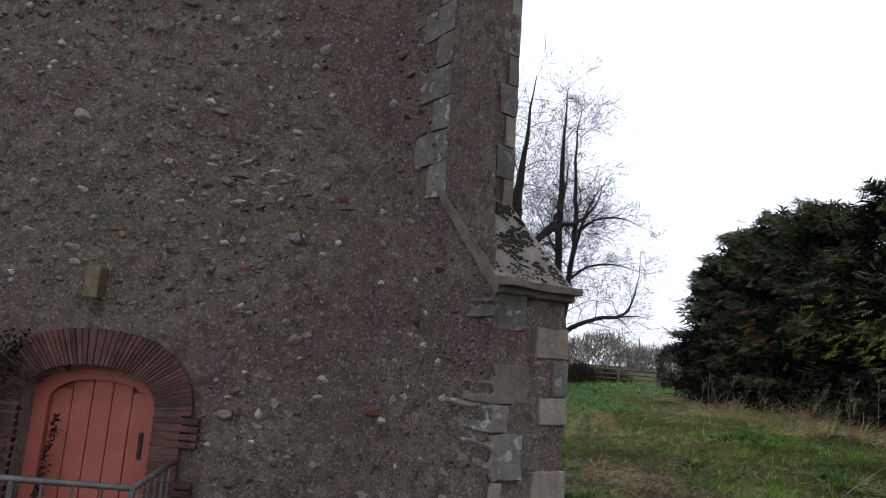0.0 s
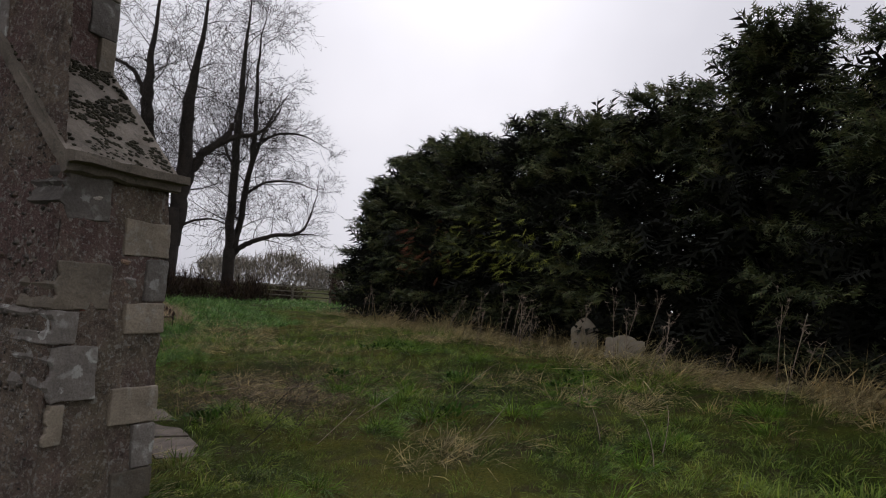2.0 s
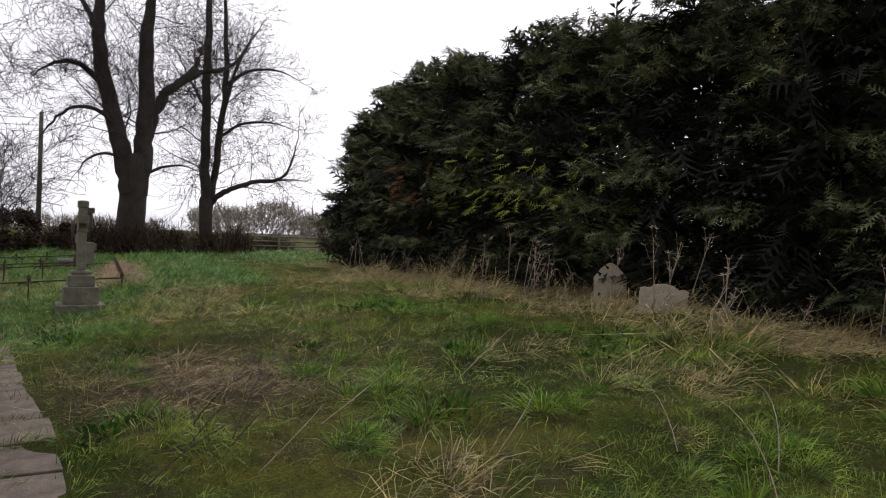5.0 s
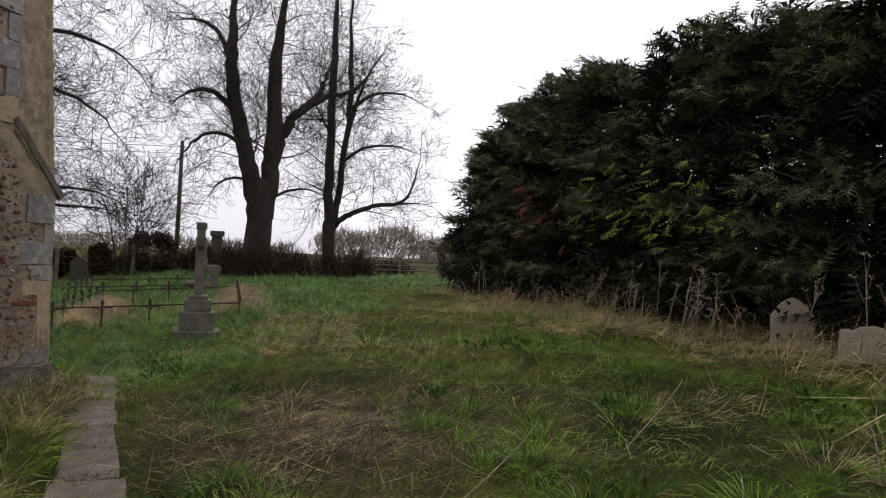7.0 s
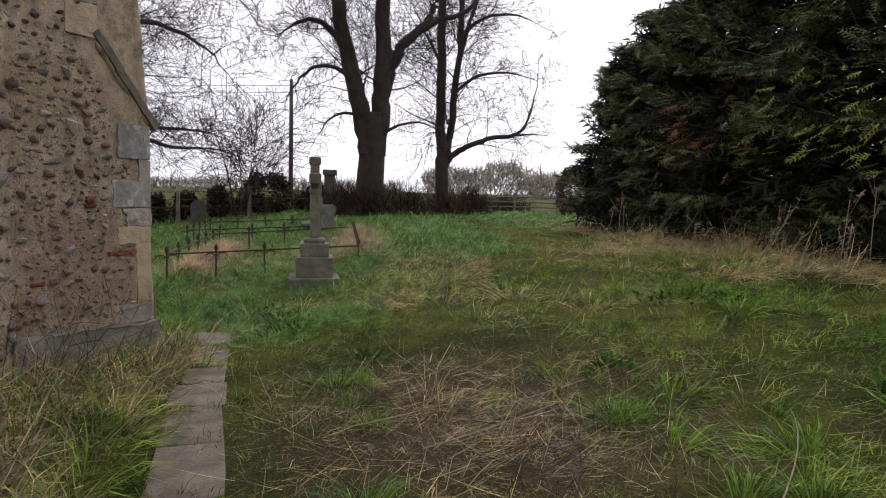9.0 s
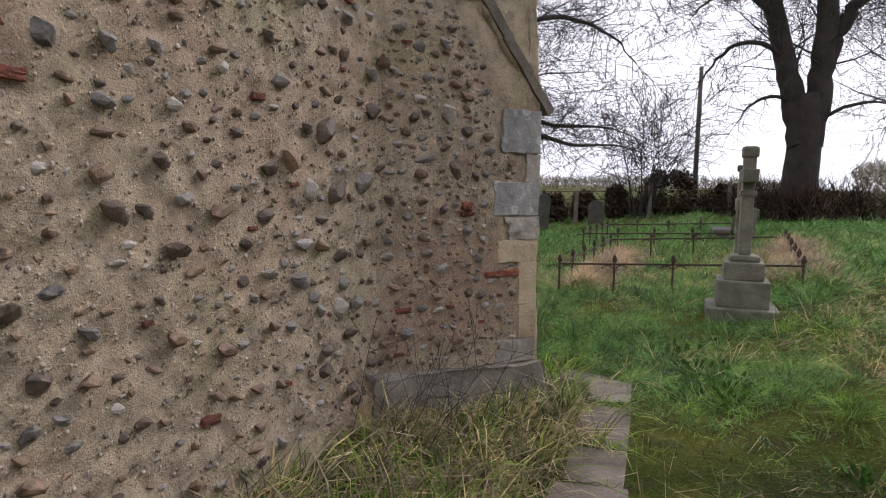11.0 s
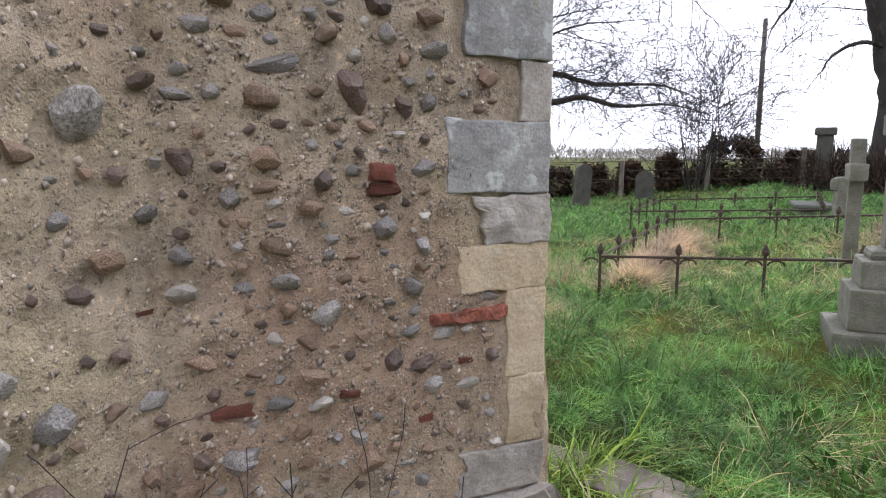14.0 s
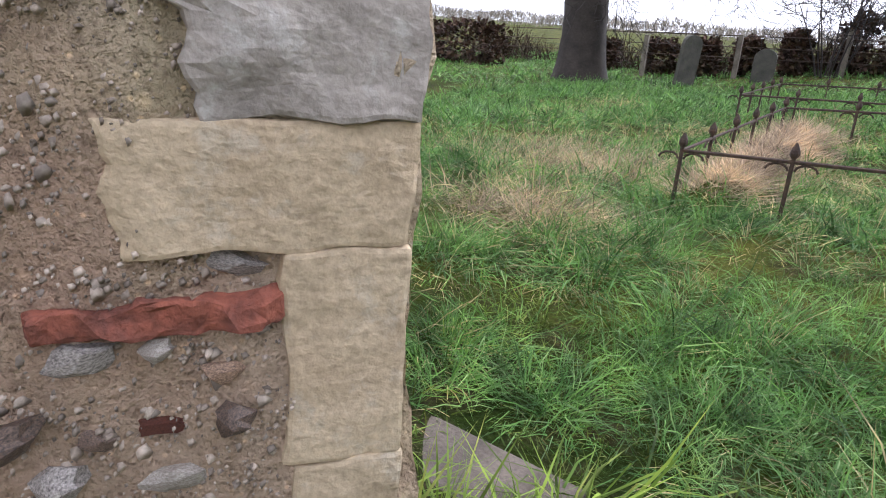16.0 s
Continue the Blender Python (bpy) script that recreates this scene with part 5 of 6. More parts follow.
def clump(name, x, y, sx, sy, tall, mat, seed, label, category, group, count=2600, size=(0.05, 0.14), kind=""):
    """A bush: many small leaf flakes over a lumpy body, denser at its skin."""
    rng = np.random.default_rng(seed)
    d = rng.normal(0, 1, (count, 3))
    d /= np.linalg.norm(d, axis=1, keepdims=True)
    rad = rng.uniform(0.55, 1.0, count) ** 0.6 * (1 + 0.16 * np.sin(5 * d[:, 0] + seed) * np.sin(4 * d[:, 1]))
    P = np.sign(d) * np.abs(d) ** 0.7 * rad[:, None] * np.array([sx / 2, sy / 2, tall / 2]) + np.array([0, 0, tall / 2])
    ok = P[:, 2] > 0
    V, F = place_many(FLAKE, P[ok], (d + rng.normal(0, 0.6, d.shape))[ok], rng.uniform(*size, ok.sum()), rng)
    ob = mesh_object(name, V, F, mat)
    ob.location = (x, y, ground_at(x, y))
    return tagged(ob, label, category, group, kind)


FLAKE = (np.array([(-0.35, 0, 0), (0.35, 0, 0), (0.3, 0.9, 0.1), (-0.3, 0.9, -0.1)]), np.array([(0, 1, 2, 3)]))
TWIGS = (np.array([(-0.02, 0, 0), (0.02, 0, 0), (0.0, 1, 0.0), (0.22, 0.7, 0.1), (-0.2, 0.85, -0.1), (0.0, 0.4, 0.0), (0.015, 0.43, 0.0)]), np.array([(0, 1, 2), (5, 6, 3), (5, 6, 4)]))

rnd = random.Random(4)
for i, (x, y, w, t) in enumerate(((-7.9, 30.9, 0.95, 1.1), (-6.2, 31.2, 0.95, 1.2), (-4.9, 31.0, 0.85, 1.25), (-3.8, 31.3, 0.7, 1.2), (-2.6, 31.0, 0.6, 1.35), (-10.5, 27.5, 2.2, 1.4), (-12.6, 27.4, 2.2, 1.4), (-14.7, 27.2, 2.2, 1.5))):
    clump("clipped_hedge", x, y, w, 1.0, t * 0.86, BEECH_HEDGE, 30 + i, "dark clipped hedge block beyond the fence", "hedge", "clipped hedge blocks")
clump("evergreen_bush", -0.9, 31.5, 1.7, 1.4, 1.5, BEECH_HEDGE, 50, "dark evergreen bush by the pole", "bush", "bushes", 4000)
clump("evergreen_bush", 1.1, 32.0, 1.2, 1.2, 1.0, BEECH_HEDGE, 51, "dark evergreen bush by the pole", "bush", "bushes", 4000)
clump("evergreen_bush", 12.6, 34.5, 2.0, 1.6, 2.2, BEECH_HEDGE, 52, "dark rounded bush at the fence end", "bush", "bushes", 4000)


def thicket(x, y, sx, sy, tall, n, seed, label):
    """A mass of bare upright twigs."""
    rng = np.random.default_rng(seed)
    P = np.stack([rng.normal(0, sx / 3.2, n), rng.normal(0, sy / 3, n), rng.random(n) ** 1.3 * tall * 0.6], -1)
    D = rng.normal(0, 0.75, (n, 3)) + np.array([0, 0, 0.8])
    V, F = place_many(TWIGS, P, D, rng.uniform(0.3, 1.0, n) * (0.5 + 0.7 * np.exp(-(P[:, 0] / (0.45 * sx)) ** 2)), rng)
    ob = mesh_object("thicket", V, F, BRAMBLE)
    ob.location = (x, y, ground_at(x, y))
    return tagged(ob, label, "bush", "thickets", "stuff")


for i, (x, y, w, t) in enumerate(((1.9, 29.2, 1.8, 1.2), (2.9, 27.3, 2.0, 0.9), (4.2, 29.5, 1.7, 1.2), (6.0, 31.3, 1.9, 1.0), (7.3, 32.4, 1.2, 0.9), (0.4, 33.5, 1.8, 0.7), (10.4, 39.0, 2.4, 0.6), (-2.2, 32.6, 3.0, 0.5), (-5.2, 32.8, 3.2, 0.6), (-8.4, 32.6, 3.2, 0.6), (-11.6, 31.5, 3.2, 0.7))):
    thicket(x, y, w, 1.6, t, 700, 60 + i, "brown bare bramble thicket below the trees")


# a clump of bare saplings beside the pole
w = Wood(41)
for i in range(11):
    a = w.rnd.uniform(0, 2 * math.pi)
    w.grow(Vector((0.35 * math.cos(a), 0.3 * math.sin(a), 0)), Vector((0.3 * math.cos(a), 0.3 * math.sin(a), 1)), w.rnd.uniform(2.6, 4.6), 0.03, 2, 0.06, 0.02, 0.8, 0.0085)
ob = mesh_object("bare_shrub", w.V, w.F, TWIG, smooth=True)
ob.location = (-1.7, 30.3, ground_at(-1.7, 30.3))
tagged(ob, "tall clump of leafless saplings by the pole", "shrub", kind="stuff")


# far woods on the skyline
def far_wood(x0, x1, y, tall, n, seed):
    rng = np.random.default_rng(seed)
    X = rng.uniform(x0, x1, n)
    top = tall * (0.55 + 0.45 * np.abs(np.sin(X * 0.11 + seed)) * (0.7 + 0.3 * np.sin(X * 0.37)))
    Z = rng.random(n) ** 0.7 * top
    P = np.stack([X, y + rng.normal(0, 6, n), Z], -1)
    D = rng.normal(0, 0.6, (n, 3)) + np.array([0, 0, 0.9])
    V, F = place_many((TWIGS[0] * np.array([3.5, 1, 1]), TWIGS[1]), P, D, rng.uniform(1.2, 3.0, n), rng)
    ob = mesh_object("far_woods", V, F, FARWOOD)
    return tagged(ob, "leafless woods on the skyline, paled in colour for haze", "woods", kind="stuff")


far_wood(20, 75, 150, 8, 4200, 1)
far_wood(-160, 20, 210, 4, 5500, 2)
far_wood(70, 200, 170, 8, 5000, 3)

# ---- paving ----
path_line = [(1.36, 6.2), (1.3, 7.0), (1.15, 8.25), (0.91, 9.7), (0.79, 10.7), (0.69, 11.5), (0.6, 12.2), (0.1, 12.38), (-0.6, 12.4)]
pavement = empty("pavement", Matrix.Translation((1, 8, -0.12)), "narrow path of worn uneven stone slabs", "path", kind="structure")
rnd = random.Random(9)
centres = []
for (xa, ya), (xb, yb) in zip(path_line, path_line[1:]):
    ln = math.hypot(xb - xa, yb - ya)
    k = max(1, round(ln / 0.62))
    for i in range(k):
        f = (i + 0.5) / k
        x, y = xa + (xb - xa) * f, ya + (yb - ya) * f
        centres.append((x, y))
        w, d = (0.43 if y < 8.6 else 0.37 if y < 10.4 else 0.32) + rnd.uniform(-0.02, 0.02), ln / k - 0.025
        bm = bmesh.new()
        box(bm, (-w / 2, -d / 2, -0.06), (w / 2, d / 2, 0.02), 0.012)
        for v in bm.verts:
            v.co += noise.noise_vector(v.co * 4 + Vector((x, y, 0))) * 0.022 * (1 if v.co.z > 0 else 0.5)
            v.co.z = min(v.co.z, 0.028)
        ob = part("slab", bm, SLAB, pavement)
        ob.matrix_world = pose(x, y, float(height(x, y)) - 0.008, rnd.uniform(-1.5, 1.5), rnd.uniform(-1.5, 1.5), math.degrees(math.atan2(yb - ya, xb - xa)) - 90 + rnd.uniform(-1, 1))
PATH_XY = np.array(centres)


# ---- grass ----
def blade(bend, wide=0.042):
    return (np.array([(-0.5, 0, 0), (0.5, 0, 0), (-0.4, 0.55, 0.12 * bend), (0.4, 0.55, 0.12 * bend), (0, 1.0, 0.6 * bend)]) * np.array([wide, 1, 1]),
            np.array([(0, 1, 3), (0, 3, 2), (2, 3, 4)]))


def allowed(x, y, slab_gap):
    near = np.full(len(x), 9.0)
    for cx, cy in PATH_XY:
        near = np.minimum(near, np.maximum(np.abs(x - cx), np.abs(y - cy)))
    inside = (x < SOUTH_X + 0.05) & (y > WEST_Y - 1.1) & (y < EAST_Y + 0.1)
    for mat4, lo, hi, d0, d1 in ((B2, -1, 0.6, -0.05, 0.75), (B1, -0.25, 0.46, -0.04, 2.3)):
        inv = np.array(mat4.inverted())
        u, v = inv[0, 0] * x + inv[0, 1] * y + inv[0, 3], inv[1, 0] * x + inv[1, 1] * y + inv[1, 3]
        inside |= (u > lo) & (u < hi) & (v > d0) & (v < d1)
    inside |= (np.abs(x - 1.53) < 0.42) & (np.abs(y - 14.75) < 0.42)
    return (~inside) & (near > slab_gap)


def patches(x, y, f, s):
    return 0.5 + 0.25 * (np.sin(f * x + s) * np.sin(f * 0.8 * y + 2 * s) + np.sin(f * 1.9 * x - f * y + 3 * s) * 0.7 + np.sin(f * 2.7 * y + s) * 0.4)


WIND = np.array([0.35, -0.25, 0])


def sow(name, mat, n, seed, region, tall, label, density, lean=0.35, gap=0.27, wide=0.035):
    """Blades of grass over a region; density(x, y) from 0 to 1 keeps or drops them, tall(x, y) gives their length."""
    rng = np.random.default_rng(seed)
    x0, x1, y0, y1 = region
    x, y = rng.uniform(x0, x1, n), rng.uniform(y0, y1, n)
    ok = allowed(x, y, gap) & (rng.random(n) < density(x, y))
    x, y = x[ok], y[ok]
    P = np.stack([x, y, height(x, y) - 0.015], -1)
    D = rng.normal(0, lean, (len(x), 3)) + WIND * lean * 1.6
    D[:, 2] = 0.85
    S = tall(x, y) * rng.uniform(0.55, 1.25, len(x))
    V, F = place_many(blade(-0.8 if lean < 1 else 0.12, wide), P, D, S, rng)
    ob = mesh_object(name, V, F, mat)
    return tagged(ob, label, "grass", kind="stuff")


def dead_patch(x, y):
    return np.exp(-(((x - 2.7) / 1.5) ** 2 + ((y - 9.2) / 1.3) ** 2) * 1.3)


def tussocks(name, mat, n, blades, seed, region, tall, label, density, radius=0.07, gap=0.2, splay=0.75, wide=0.04, wind=0.7):
    """Tufts of grass: blades that spring from one foot, lean out and bend over."""
    rng = np.random.default_rng(seed)
    x0, x1, y0, y1 = region
    cx, cy = rng.uniform(x0, x1, n), rng.uniform(y0, y1, n)
    ok = rng.random(n) < density(cx, cy)
    cx, cy = cx[ok], cy[ok]
    size = rng.uniform(0.55, 1.35, len(cx))
    tone = tall(cx, cy) * size
    off = rng.normal(0, radius, (len(cx), blades, 2)) * size[:, None, None]
    x, y = (cx[:, None] + off[..., 0]).ravel(), (cy[:, None] + off[..., 1]).ravel()
    length = np.repeat(tone, blades) * rng.uniform(0.5, 1.2, len(x))
    lean = off.reshape(-1, 2) / radius * splay * 0.5 + np.repeat(rng.normal(0, 0.4, (len(cx), 2)), blades, axis=0)
    ok = allowed(x, y, gap)
    x, y, length, lean = x[ok], y[ok], length[ok], lean[ok]
    P = np.stack([x, y, height(x, y) - 0.015], -1)
    D = np.concatenate([lean + rng.normal(0, 0.18, lean.shape), np.full((len(x), 1), 0.85)], 1) + WIND * wind
    V, F = place_many(blade(-1.1, wide), P, D, length, rng)
    ob = mesh_object(name, V, F, mat)
    return tagged(ob, label, "grass", kind="stuff")


LITTER = leafy("rotted_stems", [(0.09, 0.07, 0.05), (0.2, 0.16, 0.115), (0.34, 0.28, 0.2), (0.14, 0.11, 0.075)], 1.2, 0.85, 0.3)
SHORT = leafy("short_mossy_grass", [(0.028, 0.056, 0.012), (0.08, 0.125, 0.026), (0.165, 0.2, 0.045), (0.15, 0.112, 0.052)], 0.7, 0.5, 0.4, 0.2)


def fade(x, y, reach=7.5, x0=1.2, y0=8.5):
    """Thin towards the edges of the strip beside the walk."""
    return np.clip(1.25 - (np.maximum(np.abs(x - x0) - 1.5, 0) / reach) ** 1.5 - (np.maximum(np.abs(y - y0) - 6, 0) / reach) ** 1.5, 0, 1)


def heap(x, y):
    """Where dead grass lies heaped along the fenced grave."""
    return np.clip(1.3 * np.exp(-((x + 0.5) / 0.27) ** 2) + 1.2 * np.exp(-((x - 2.2) / 0.33) ** 2), 0, 1) * step(15.8, 16.1, y) * step(20.4, 19.4, y)


def clear(x, y):
    """Grass thinned before the two headstones, to keep them in the camera's view."""
    return (1 - np.exp(-((x - 8.1) ** 2 + (y - 8.5) ** 2) / 0.7)) * (1 - np.exp(-((x - 8.3) ** 2 + (y - 9.9) ** 2) / 0.4))


def straw_spots(x, y):
    """Tufts of bleached grass here and there on the bank."""
    v = 0 * x
    for cx, cy, rx, ry in ((4.6, 11.4, 0.7, 0.5), (6.6, 12.6, 0.8, 0.6), (7.3, 10.2, 1.0, 0.4), (3.3, 12.8, 0.6, 0.5), (5.6, 14.6, 0.8, 0.6), (5.6, 8.3, 0.6, 0.4), (6.4, 6.4, 0.7, 0.5), (3.6, 5.9, 0.5, 0.4), (-1.9, 16.6, 0.8, 0.8), (-1.4, 14.9, 0.6, 0.5), (7.2, 16.4, 0.9, 1.2)):
        v = np.maximum(v, np.exp(-((x - cx) / rx) ** 2 - ((y - cy) / ry) ** 2))
    return v


def turf(x, y):
    """How much living grass there is."""
    return (1 - 0.85 * dead_patch(x, y)) * (1 - 0.9 * straw_spots(x, y)) * (1 - heap(x, y))


sow("grass", SHORT, 190000, 1, (-2, 8.5, 0.5, 17), lambda x, y: 0.045 + 0.055 * patches(x, y, 1.7, 2), "short mossy churchyard turf", lambda x, y: fade(x, y) * turf(x, y), 0.7, 0.19, 0.06)
tussocks("grass", GRASS, 5200, 34, 2, (-1.6, 8.0, 0.5, 14), lambda x, y: 0.07 + 0.17 * patches(x, y, 1.2, 2) ** 2, "tufted rough green grass", lambda x, y: np.clip(patches(x, y, 1.0, 1) * 2.2 - 0.7, 0.05, 1) * turf(x, y), 0.06, 0.2, 0.9, 0.034)
tussocks("grass", LUSH, 2600, 64, 3, (-3.4, 4.2, 11.0, 17), lambda x, y: 0.11 + 0.17 * patches(x, y, 1.5, 2) * step(11.0, 13.0, y), "long lush grass before the graves", lambda x, y: np.clip(patches(x, y, 2.6, 4) * 2.0 - 0.3, 0.15, 1) * step(10.8, 12.8, y + 0.6 * patches(x, y, 2.2, 5)) * step(4.2, 1.6, x + 0.8 * patches(x, y, 1.7, 2)) * turf(x, y), 0.08, 0.33, 0.9, 0.024)
tussocks("grass", LUSH, 3200, 28, 4, (-6, 5, 15.5, 26), lambda x, y: 0.14 + 0.15 * patches(x, y, 0.9, 2), "long green grass among the graves", lambda x, y: np.clip(patches(x, y, 1.8, 3) * 1.8 - 0.1, 0.3, 1) * turf(x, y), 0.11, 0.2, 0.8, 0.05)
tussocks("grass", GRASS, 3600, 26, 5, (4, 10.5, 2, 24), lambda x, y: 0.08 + 0.12 * patches(x, y, 1.1, 4) ** 2, "rough green grass on the bank", lambda x, y: np.clip(patches(x, y, 0.8, 3) * 1.5, 0.1, 1) * turf(x, y) * clear(x, y), 0.08, 0.2, 0.9, 0.045)
tussocks("grass", LUSH, 2600, 20, 6, (-14, 12, 22, 40), lambda x, y: 0.14 + 0.1 * patches(x, y, 0.6, 2), "far rough grass", lambda x, y: 0.9 + 0 * x, 0.25, 0.2, 0.75, 0.12)
tussocks("dead_grass", STRAW, 700, 40, 7, (-1.5, 8, 1, 16), lambda x, y: 0.16 + 0.12 * patches(x, y, 2.1, 6), "bleached dead grass tufts among the green", lambda x, y: np.clip(patches(x, y, 0.9, 8) * 2.2 - 1.1, 0.04, 0.7), 0.1, 0.22, 1.4, 0.02, 2.4)
tussocks("dead_grass", STRAW, 2600, 44, 15, (-2.6, 8.6, 5, 18), lambda x, y: 0.24 + 0.14 * patches(x, y, 2.1, 6), "flattened swathes of bleached grass on the bank", lambda x, y: straw_spots(x, y) ** 1.5, 0.09, 0.22, 1.5, 0.014, 2.6)
tussocks("dead_grass", STRAW, 900, 60, 8, (-4, 4, 12.0, 22), lambda x, y: 0.26 + 0.1 * patches(x, y, 2.1, 6), "bleached dead grass among the graves", lambda x, y: np.clip(patches(x, y, 0.9, 5) * 2 - 0.7, 0.2, 0.9), 0.1, 0.2, 1.6, 0.013, 1.8)
sow("dead_grass", LITTER, 42000, 9, (0.8, 4.8, 7.2, 11.2), lambda x, y: 0.1 + 0.12 * patches(x, y, 3, 6), "flattened dead stems on a bare patch", lambda x, y: dead_patch(x, y), 3.4, 0.27, 0.024)
sow("dead_grass", STRAW, 3800, 19, (1.0, 4.6, 7.4, 11), lambda x, y: 0.4 + 0 * x, "long flattened dead stems", lambda x, y: dead_patch(x, y) ** 0.6, 4.0, 0.27, 0.009)
tussocks("dead_grass", STRAW, 2300, 34, 10, (5.8, 9.6, 3, 22), lambda x, y: 0.34 + 0.45 * patches(x, y, 1.3, 2) ** 2, "tall bleached grass along the cypresses", lambda x, y: np.clip(patches(x, y, 0.9, 3) * 1.9 * step(6.8, 8.1, x) - 0.15, 0, 1) * clear(x, y), 0.1, 0.2, 1.2, 0.015, 2.2)
tussocks("grass", LUSH, 110, 46, 33, (0.2, 1.6, 11.2, 13.2), lambda x, y: 0.13 + 0 * x, "grass creeping over the path", lambda x, y: 0.7 + 0 * x, 0.07, 0.12, 1.0, 0.026)
CLUMP = leafy("dark_green_tufts", [(0.025, 0.0625, 0.01), (0.0875, 0.188, 0.0225), (0.213, 0.35, 0.05), (0.0625, 0.138, 0.0175)], 0.8, 0.5, 0.2, 0.25)
tussocks("grass", CLUMP, 240, 150, 31, (1.4, 7.8, 4.0, 16), lambda x, y: 0.22 + 0 * x, "coarse dark green tufts standing above the turf", lambda x, y: np.clip(patches(x, y, 1.4, 7) * 2.4 - 0.9, 0.03, 0.9) * (1 - 0.9 * dead_patch(x, y)), 0.07, 0.2, 1.3, 0.03)
tussocks("dead_grass", STRAW, 130, 30, 11, (-0.5, 0.8, 6.0, 11.6), lambda x, y: 0.26 + 0.12 * patches(x, y, 3, 2), "long dry grass at the wall's foot", lambda x, y: 0.8 * step(0.95, 0.3, x), 0.06, 0.2, 0.75, 0.02)
tussocks("dead_grass", LITTER, 220, 34, 21, (-0.5, 0.7, 6.0, 11.6), lambda x, y: 0.26 + 0.12 * patches(x, y, 3, 2), "brown dead stems at the wall's foot", lambda x, y: 0.8 * step(0.95, 0.3, x), 0.06, 0.2, 0.75, 0.02)
tussocks("grass", GRASS, 300, 40, 12, (-0.5, 0.95, 6.0, 12.6), lambda x, y: 0.2 + 0.1 * patches(x, y, 3, 2), "long green grass at the wall's foot", lambda x, y: 0.9 * step(1.05, 0.3, x), 0.06, 0.2, 0.75, 0.028)
PINK_STRAW = leafy("heaped_dead_grass", [(0.3, 0.215, 0.15), (0.5, 0.385, 0.285), (0.62, 0.5, 0.39), (0.4, 0.29, 0.21)], 0.8, 0.85, 0.3, 0.2, 3.0)
for seed, x0, x1 in ((13, -1.2, 0.3), (14, 1.5, 2.9)):
    sow("dead_grass", PINK_STRAW, 30000, seed, (x0, x1, 15.4, 20.6), lambda x, y: 0.27 + 0 * x, "heaped dead grass along the grave fence", lambda x, y: heap(x, y), 1.9, 0.27, 0.02)
sow("dead_grass", PINK_STRAW, 42000, 16, (-3.4, -0.5, 12.8, 18.4), lambda x, y: 0.3 + 0 * x, "flattened bleached grass before the graves", lambda x, y: straw_spots(x, y) ** 1.3, 1.8, 0.25, 0.014)
# tufts that stand out by themselves
for i, (x, y, w, tall) in enumerate(((3.6, 9.0, 0.12, 0.27), (4.8, 12.1, 0.22, 0.25), (5.2, 11.4, 0.2, 0.24), (1.95, 10.0, 0.16, 0.22), (5.1, 8.4, 0.14, 0.25), (2.1, 11.6, 0.25, 0.22), (3.0, 13.2, 0.3, 0.24), (4.3, 10.6, 0.14, 0.2), (6.0, 9.4, 0.2, 0.24), (2.2, 13.9, 0.3, 0.26), (1.75, 12.6, 0.25, 0.22), (3.3, 6.6, 0.14, 0.2))):
    tussocks("grass_tuft", CLUMP, 6, 90, 300 + i, (x - w, x + w, y - w, y + w), lambda x, y: tall + 0 * x, "coarse green tuft standing above the turf", lambda x, y: 1 + 0 * x, 0.06, 0.2, 1.4, 0.02)


# ---- dead stalks, fallen stems, broad-leaved weeds ----
def stalk(bm, foot, lean, tall, heads, rnd):
    """A dry stalk with a few upright side stems that end in seed heads."""
    p, d = Vector(foot), Vector(lean).normalized()
    q = p + d * tall
    tube(bm, p, q, 0.005, 4)
    for i in range(heads):
        f = rnd.uniform(0.5, 0.95)
        a = p.lerp(q, f)
        b = a + (d + Vector((rnd.uniform(-0.6, 0.6), rnd.uniform(-0.6, 0.6), 0.3))).normalized() * tall * rnd.uniform(0.15, 0.3)
        tube(bm, a, b, 0.0022, 3)
        for k in range(5):
            e = b + Vector((rnd.gauss(0, 0.03), rnd.gauss(0, 0.03), rnd.uniform(0, 0.05)))
            tube(bm, b, e, 0.003, 3)


rnd = random.Random(12)
DRY = plain("dry_stalks", (0.2, 0.15, 0.11), (0.42, 0.34, 0.26), 9, 0.9, bump=0)
for i in range(46):
    y = rnd.uniform(3.5, 19)
    x = rnd.uniform(7.3, 8.7) - 0.02 * (y - 8)
    bm = bmesh.new()
    stalk(bm, (0, 0, 0), (rnd.uniform(-0.2, 0.7), rnd.uniform(-0.3, 0.2), 1), rnd.uniform(0.5, 1.15), rnd.randint(3, 7), rnd)
    ob = part("dead_stalk", bm, DRY)
    ob.location = (x, y, ground_at(x, y))
    tagged(ob, "dry brown seed stalk standing in long grass", "dead stalk", "dead stalks")
DARK_DRY = plain("dark_dead_stems", (0.03, 0.022, 0.018), (0.085, 0.065, 0.05), 9, 0.9, bump=0)


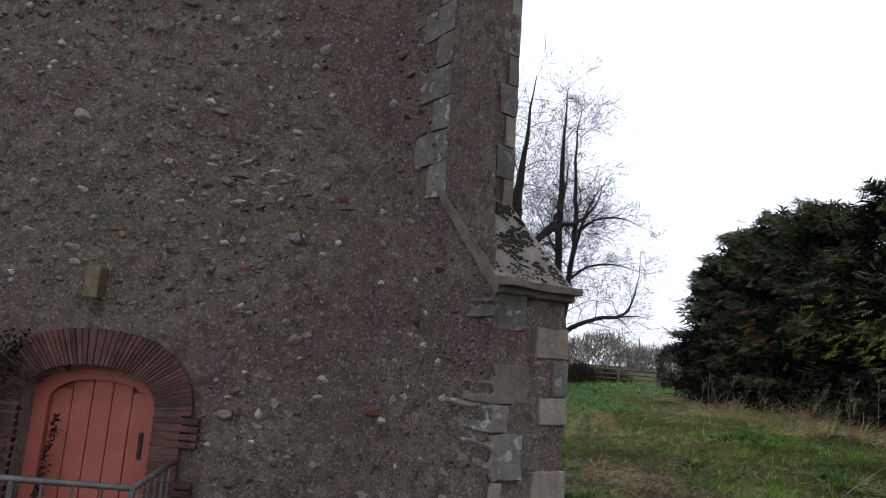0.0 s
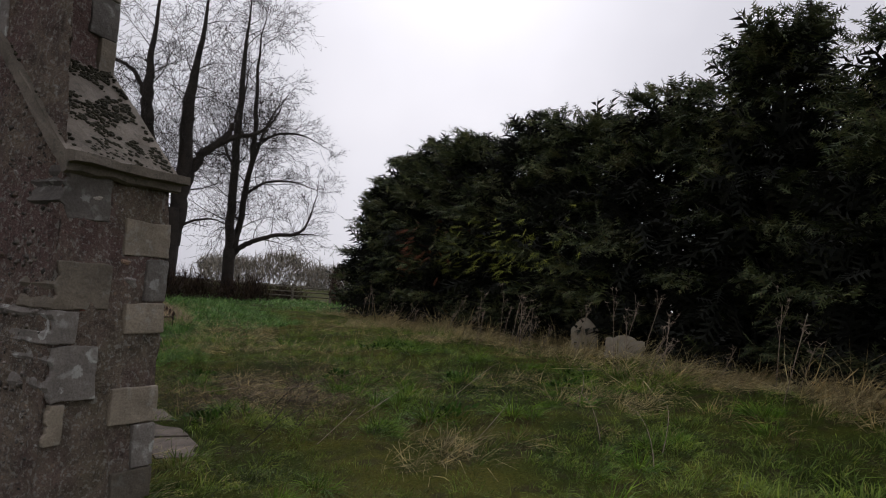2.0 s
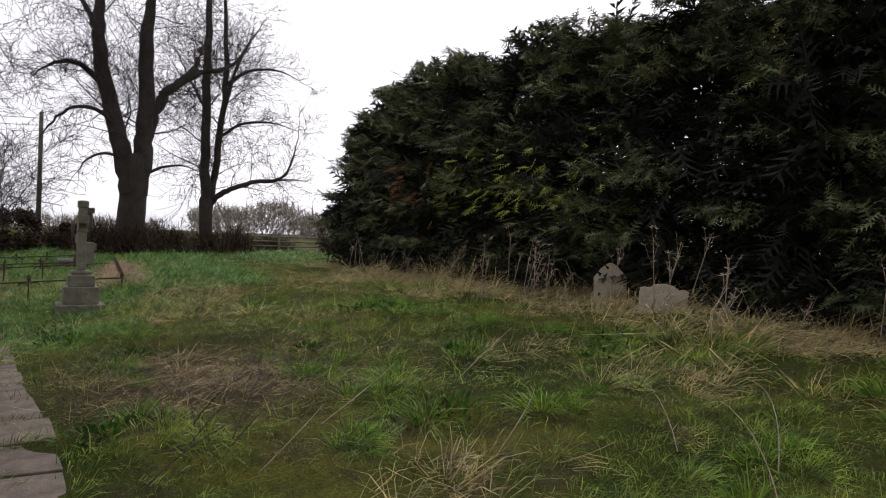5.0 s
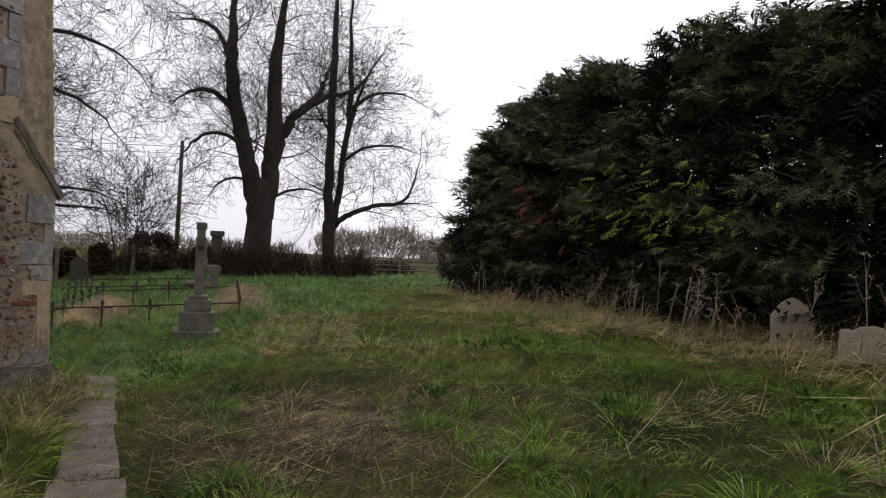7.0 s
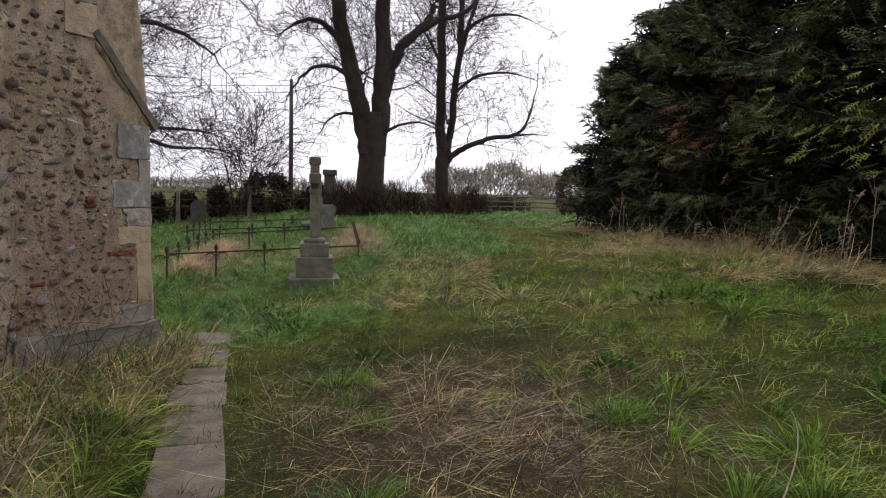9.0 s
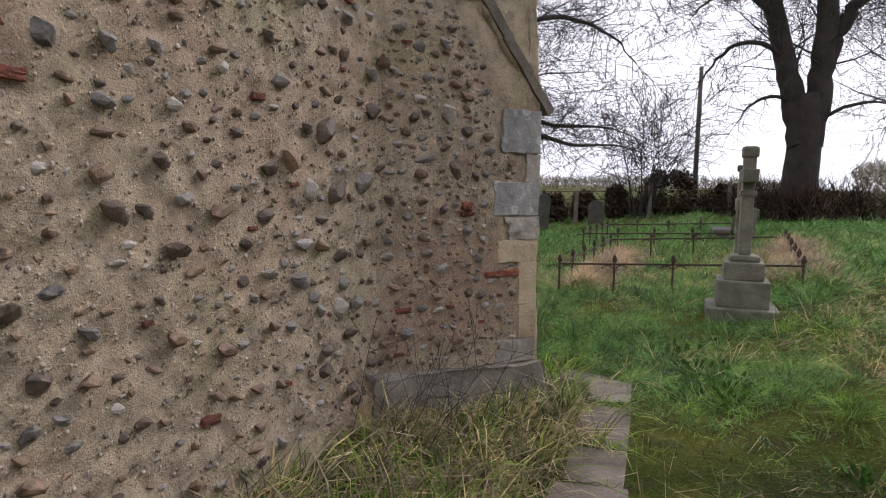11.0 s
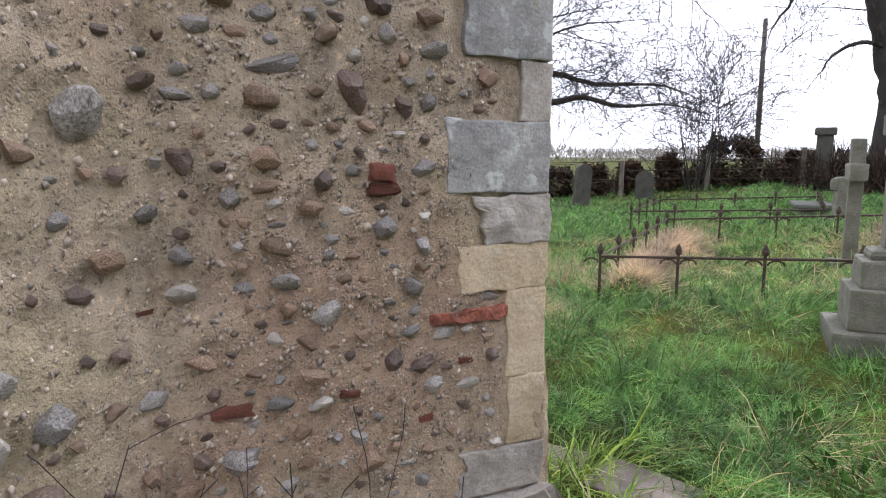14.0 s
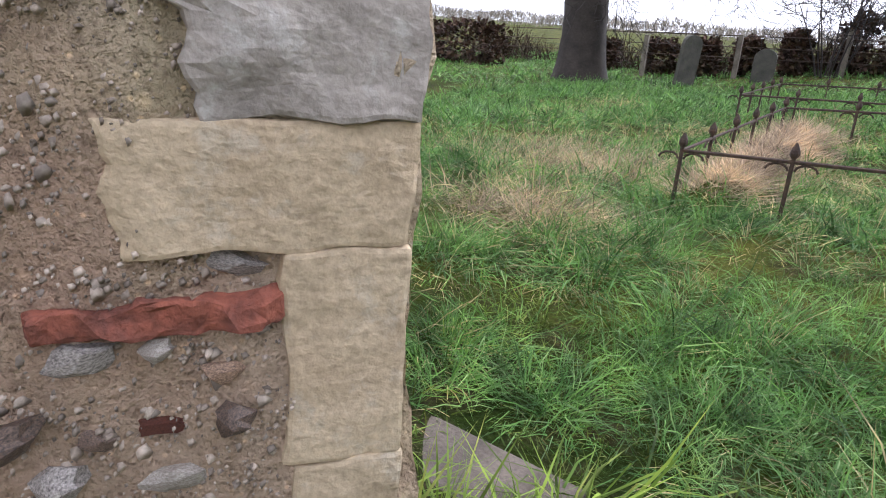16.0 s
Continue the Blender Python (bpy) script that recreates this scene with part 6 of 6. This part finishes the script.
def fallen_stem(x, y, yaw, ln, rise, mat, seed, r=0.007, sprigs=0):
    """A long dead stem that arches over the grass, with side sprigs towards its tip."""
    w, p, a = Wood(seed), Vector((0, 0, 0.02)), radians(yaw)
    pts = [p]
    for k in range(8):
        p = p + Vector((math.cos(a + 0.06 * k), math.sin(a + 0.06 * k), rise * (1 - k / 6))).normalized() * ln / 8
        pts.append(p)
    w.limb(pts, [r - 0.09 * r * k for k in range(9)], 4)
    for k in range(sprigs):
        q = pts[3 + k % 5]
        d = Vector((w.rnd.uniform(-0.6, 0.9), w.rnd.uniform(-0.6, 0.9), w.rnd.uniform(0.1, 0.9)))
        w.grow(q, d, w.rnd.uniform(0.12, 0.35), r * 0.4, 1, 0.15, 0.0, 1.2, 0.0012)
    ob = mesh_object("fallen_stem", w.V, w.F, mat)
    ob.location = (x, y, ground_at(x, y, 0.0))
    return tagged(ob, "long dry stem leaning over the grass" if mat is DRY else "dark branching dead stem leaning over the grass", "dead stalk", "fallen stems")


for i, (x, y, yaw, ln, rise) in enumerate(((3.2, 7.2, 36, 1.9, 0.25), (3.0, 9.4, 22, 2.2, 0.12), (2.3, 8.6, 20, 1.3, 0.12), (1.9, 9.0, 15, 1.1, 0.1), (4.6, 7.6, 28, 1.8, 0.4), (2.6, 6.6, 40, 1.2, 0.35), (3.9, 9.6, 24, 1.4, 0.2), (4.0, 6.0, 32, 1.4, 0.4), (5.6, 6.5, 40, 1.4, 0.5), (1.7, 13.2, 35, 0.8, 0.25), (4.9, 4.6, 50, 1.5, 0.6), (5.3, 4.9, 35, 1.3, 0.7), (5.0, 5.4, 60, 1.2, 0.8))):
    fallen_stem(x, y, yaw, ln, rise, DRY, i, 0.006 if y > 7 else 0.0045)
for i, (x, y, yaw, ln, rise) in enumerate(((2.2, 7.0, 35, 1.2, 0.8), (2.45, 6.9, 25, 1.0, 0.9), (2.55, 7.2, 50, 0.9, 1.1), (2.3, 7.5, 10, 0.8, 1.4), (1.95, 6.6, 15, 0.9, 0.8), (0.75, 5.0, 60, 0.5, 2.0), (0.62, 4.75, 120, 0.45, 2.5))):
    fallen_stem(x, y, yaw, ln, rise, DARK_DRY, 60 + i, 0.0055, 7)

LEAF = (np.array([(0, 0, 0), (0.16, 0.3, 0.06), (0.2, 0.65, 0.12), (0, 1.0, 0.05), (-0.2, 0.65, 0.12), (-0.16, 0.3, 0.06), (0, 0.5, 0.0)]), np.array([(0, 1, 6), (1, 2, 6), (2, 3, 6), (3, 4, 6), (4, 5, 6), (5, 0, 6)]))
for i, (x, y, w, n) in enumerate(((5.1, 11.2, 0.7, 90), (5.5, 10.9, 0.4, 60), (3.85, 9.75, 0.22, 50), (2.1, 10.65, 0.2, 45), (1.4, 11.9, 0.5, 110), (1.25, 12.6, 0.45, 90), (5.1, 8.5, 0.3, 60), (6.2, 7.6, 0.4, 60), (4.2, 6.9, 0.35, 60), (1.75, 7.6, 0.3, 50), (6.9, 8.1, 0.4, 50), (1.0, 13.3, 0.5, 80))):
    rng = np.random.default_rng(200 + i)
    off = rng.normal(0, w / 3, (n, 2))
    P = np.stack([off[:, 0], off[:, 1], height(x + off[:, 0], y + off[:, 1]) - ground_at(x, y) + rng.uniform(0, 0.05, n)], -1)
    D = np.concatenate([off / w * 2 + rng.normal(0, 0.35, (n, 2)), rng.uniform(0.3, 1.1, (n, 1))], 1)
    V, F = place_many(LEAF, P, D, rng.uniform(0.04, 0.1, n), rng)
    ob = mesh_object("weed_clump", V, F, DOCK)
    ob.location = (x, y, ground_at(x, y))
    tagged(ob, "clump of broad dark green weed leaves", "weed", "weed clumps", "stuff")

# bare thorny stems at the foot of the far buttress
rnd = random.Random(77)
w = Wood(31)
for i in range(14):
    w.grow(Vector((rnd.uniform(-0.35, 0.3), rnd.uniform(-0.3, 0.3), 0)), Vector((rnd.uniform(-0.3, 0.8), rnd.uniform(0, 0.7), 0.9)), rnd.uniform(0.45, 0.95), 0.004, 1, 0.1, 0.0, 1.7, 0.0016)
ob = mesh_object("bare_shrub", w.V, w.F, TWIG)
ob.location = (-0.2, 10.25, ground_at(-0.2, 10.25))
tagged(ob, "thin leafless thorny shrub against the wall", "shrub", kind="stuff")

# ivy beside the door
rng = np.random.default_rng(91)
n = 900
z = rng.uniform(-0.1, 1.35, n)
x = -3.12 - 0.22 * rng.random(n) + rng.normal(0, 0.07, n) + 0.12 * (z > 0.9)
P = np.stack([x, WEST_Y - 0.06 - 0.05 * rng.random(n), z], -1)
m2 = 150
zz = rng.uniform(0.1, 0.72, m2)
P = np.concatenate([P, np.stack([-2.84 + 0.09 * zz + rng.normal(0, 0.015, m2), np.full(m2, WEST_Y + 0.1), zz], -1)])
V, F = place_many(LEAF, P, rng.normal(0, 0.6, P.shape) + np.array([0, -0.6, -0.2]), rng.uniform(0.03, 0.06, len(P)), rng)
IVY = leafy("ivy_leaves", [(0.012, 0.016, 0.01), (0.03, 0.03, 0.018), (0.05, 0.03, 0.025)], 2, 0.5)
tagged(mesh_object("ivy", V, F, IVY), "dark withered ivy climbing beside the door", "ivy", kind="stuff")
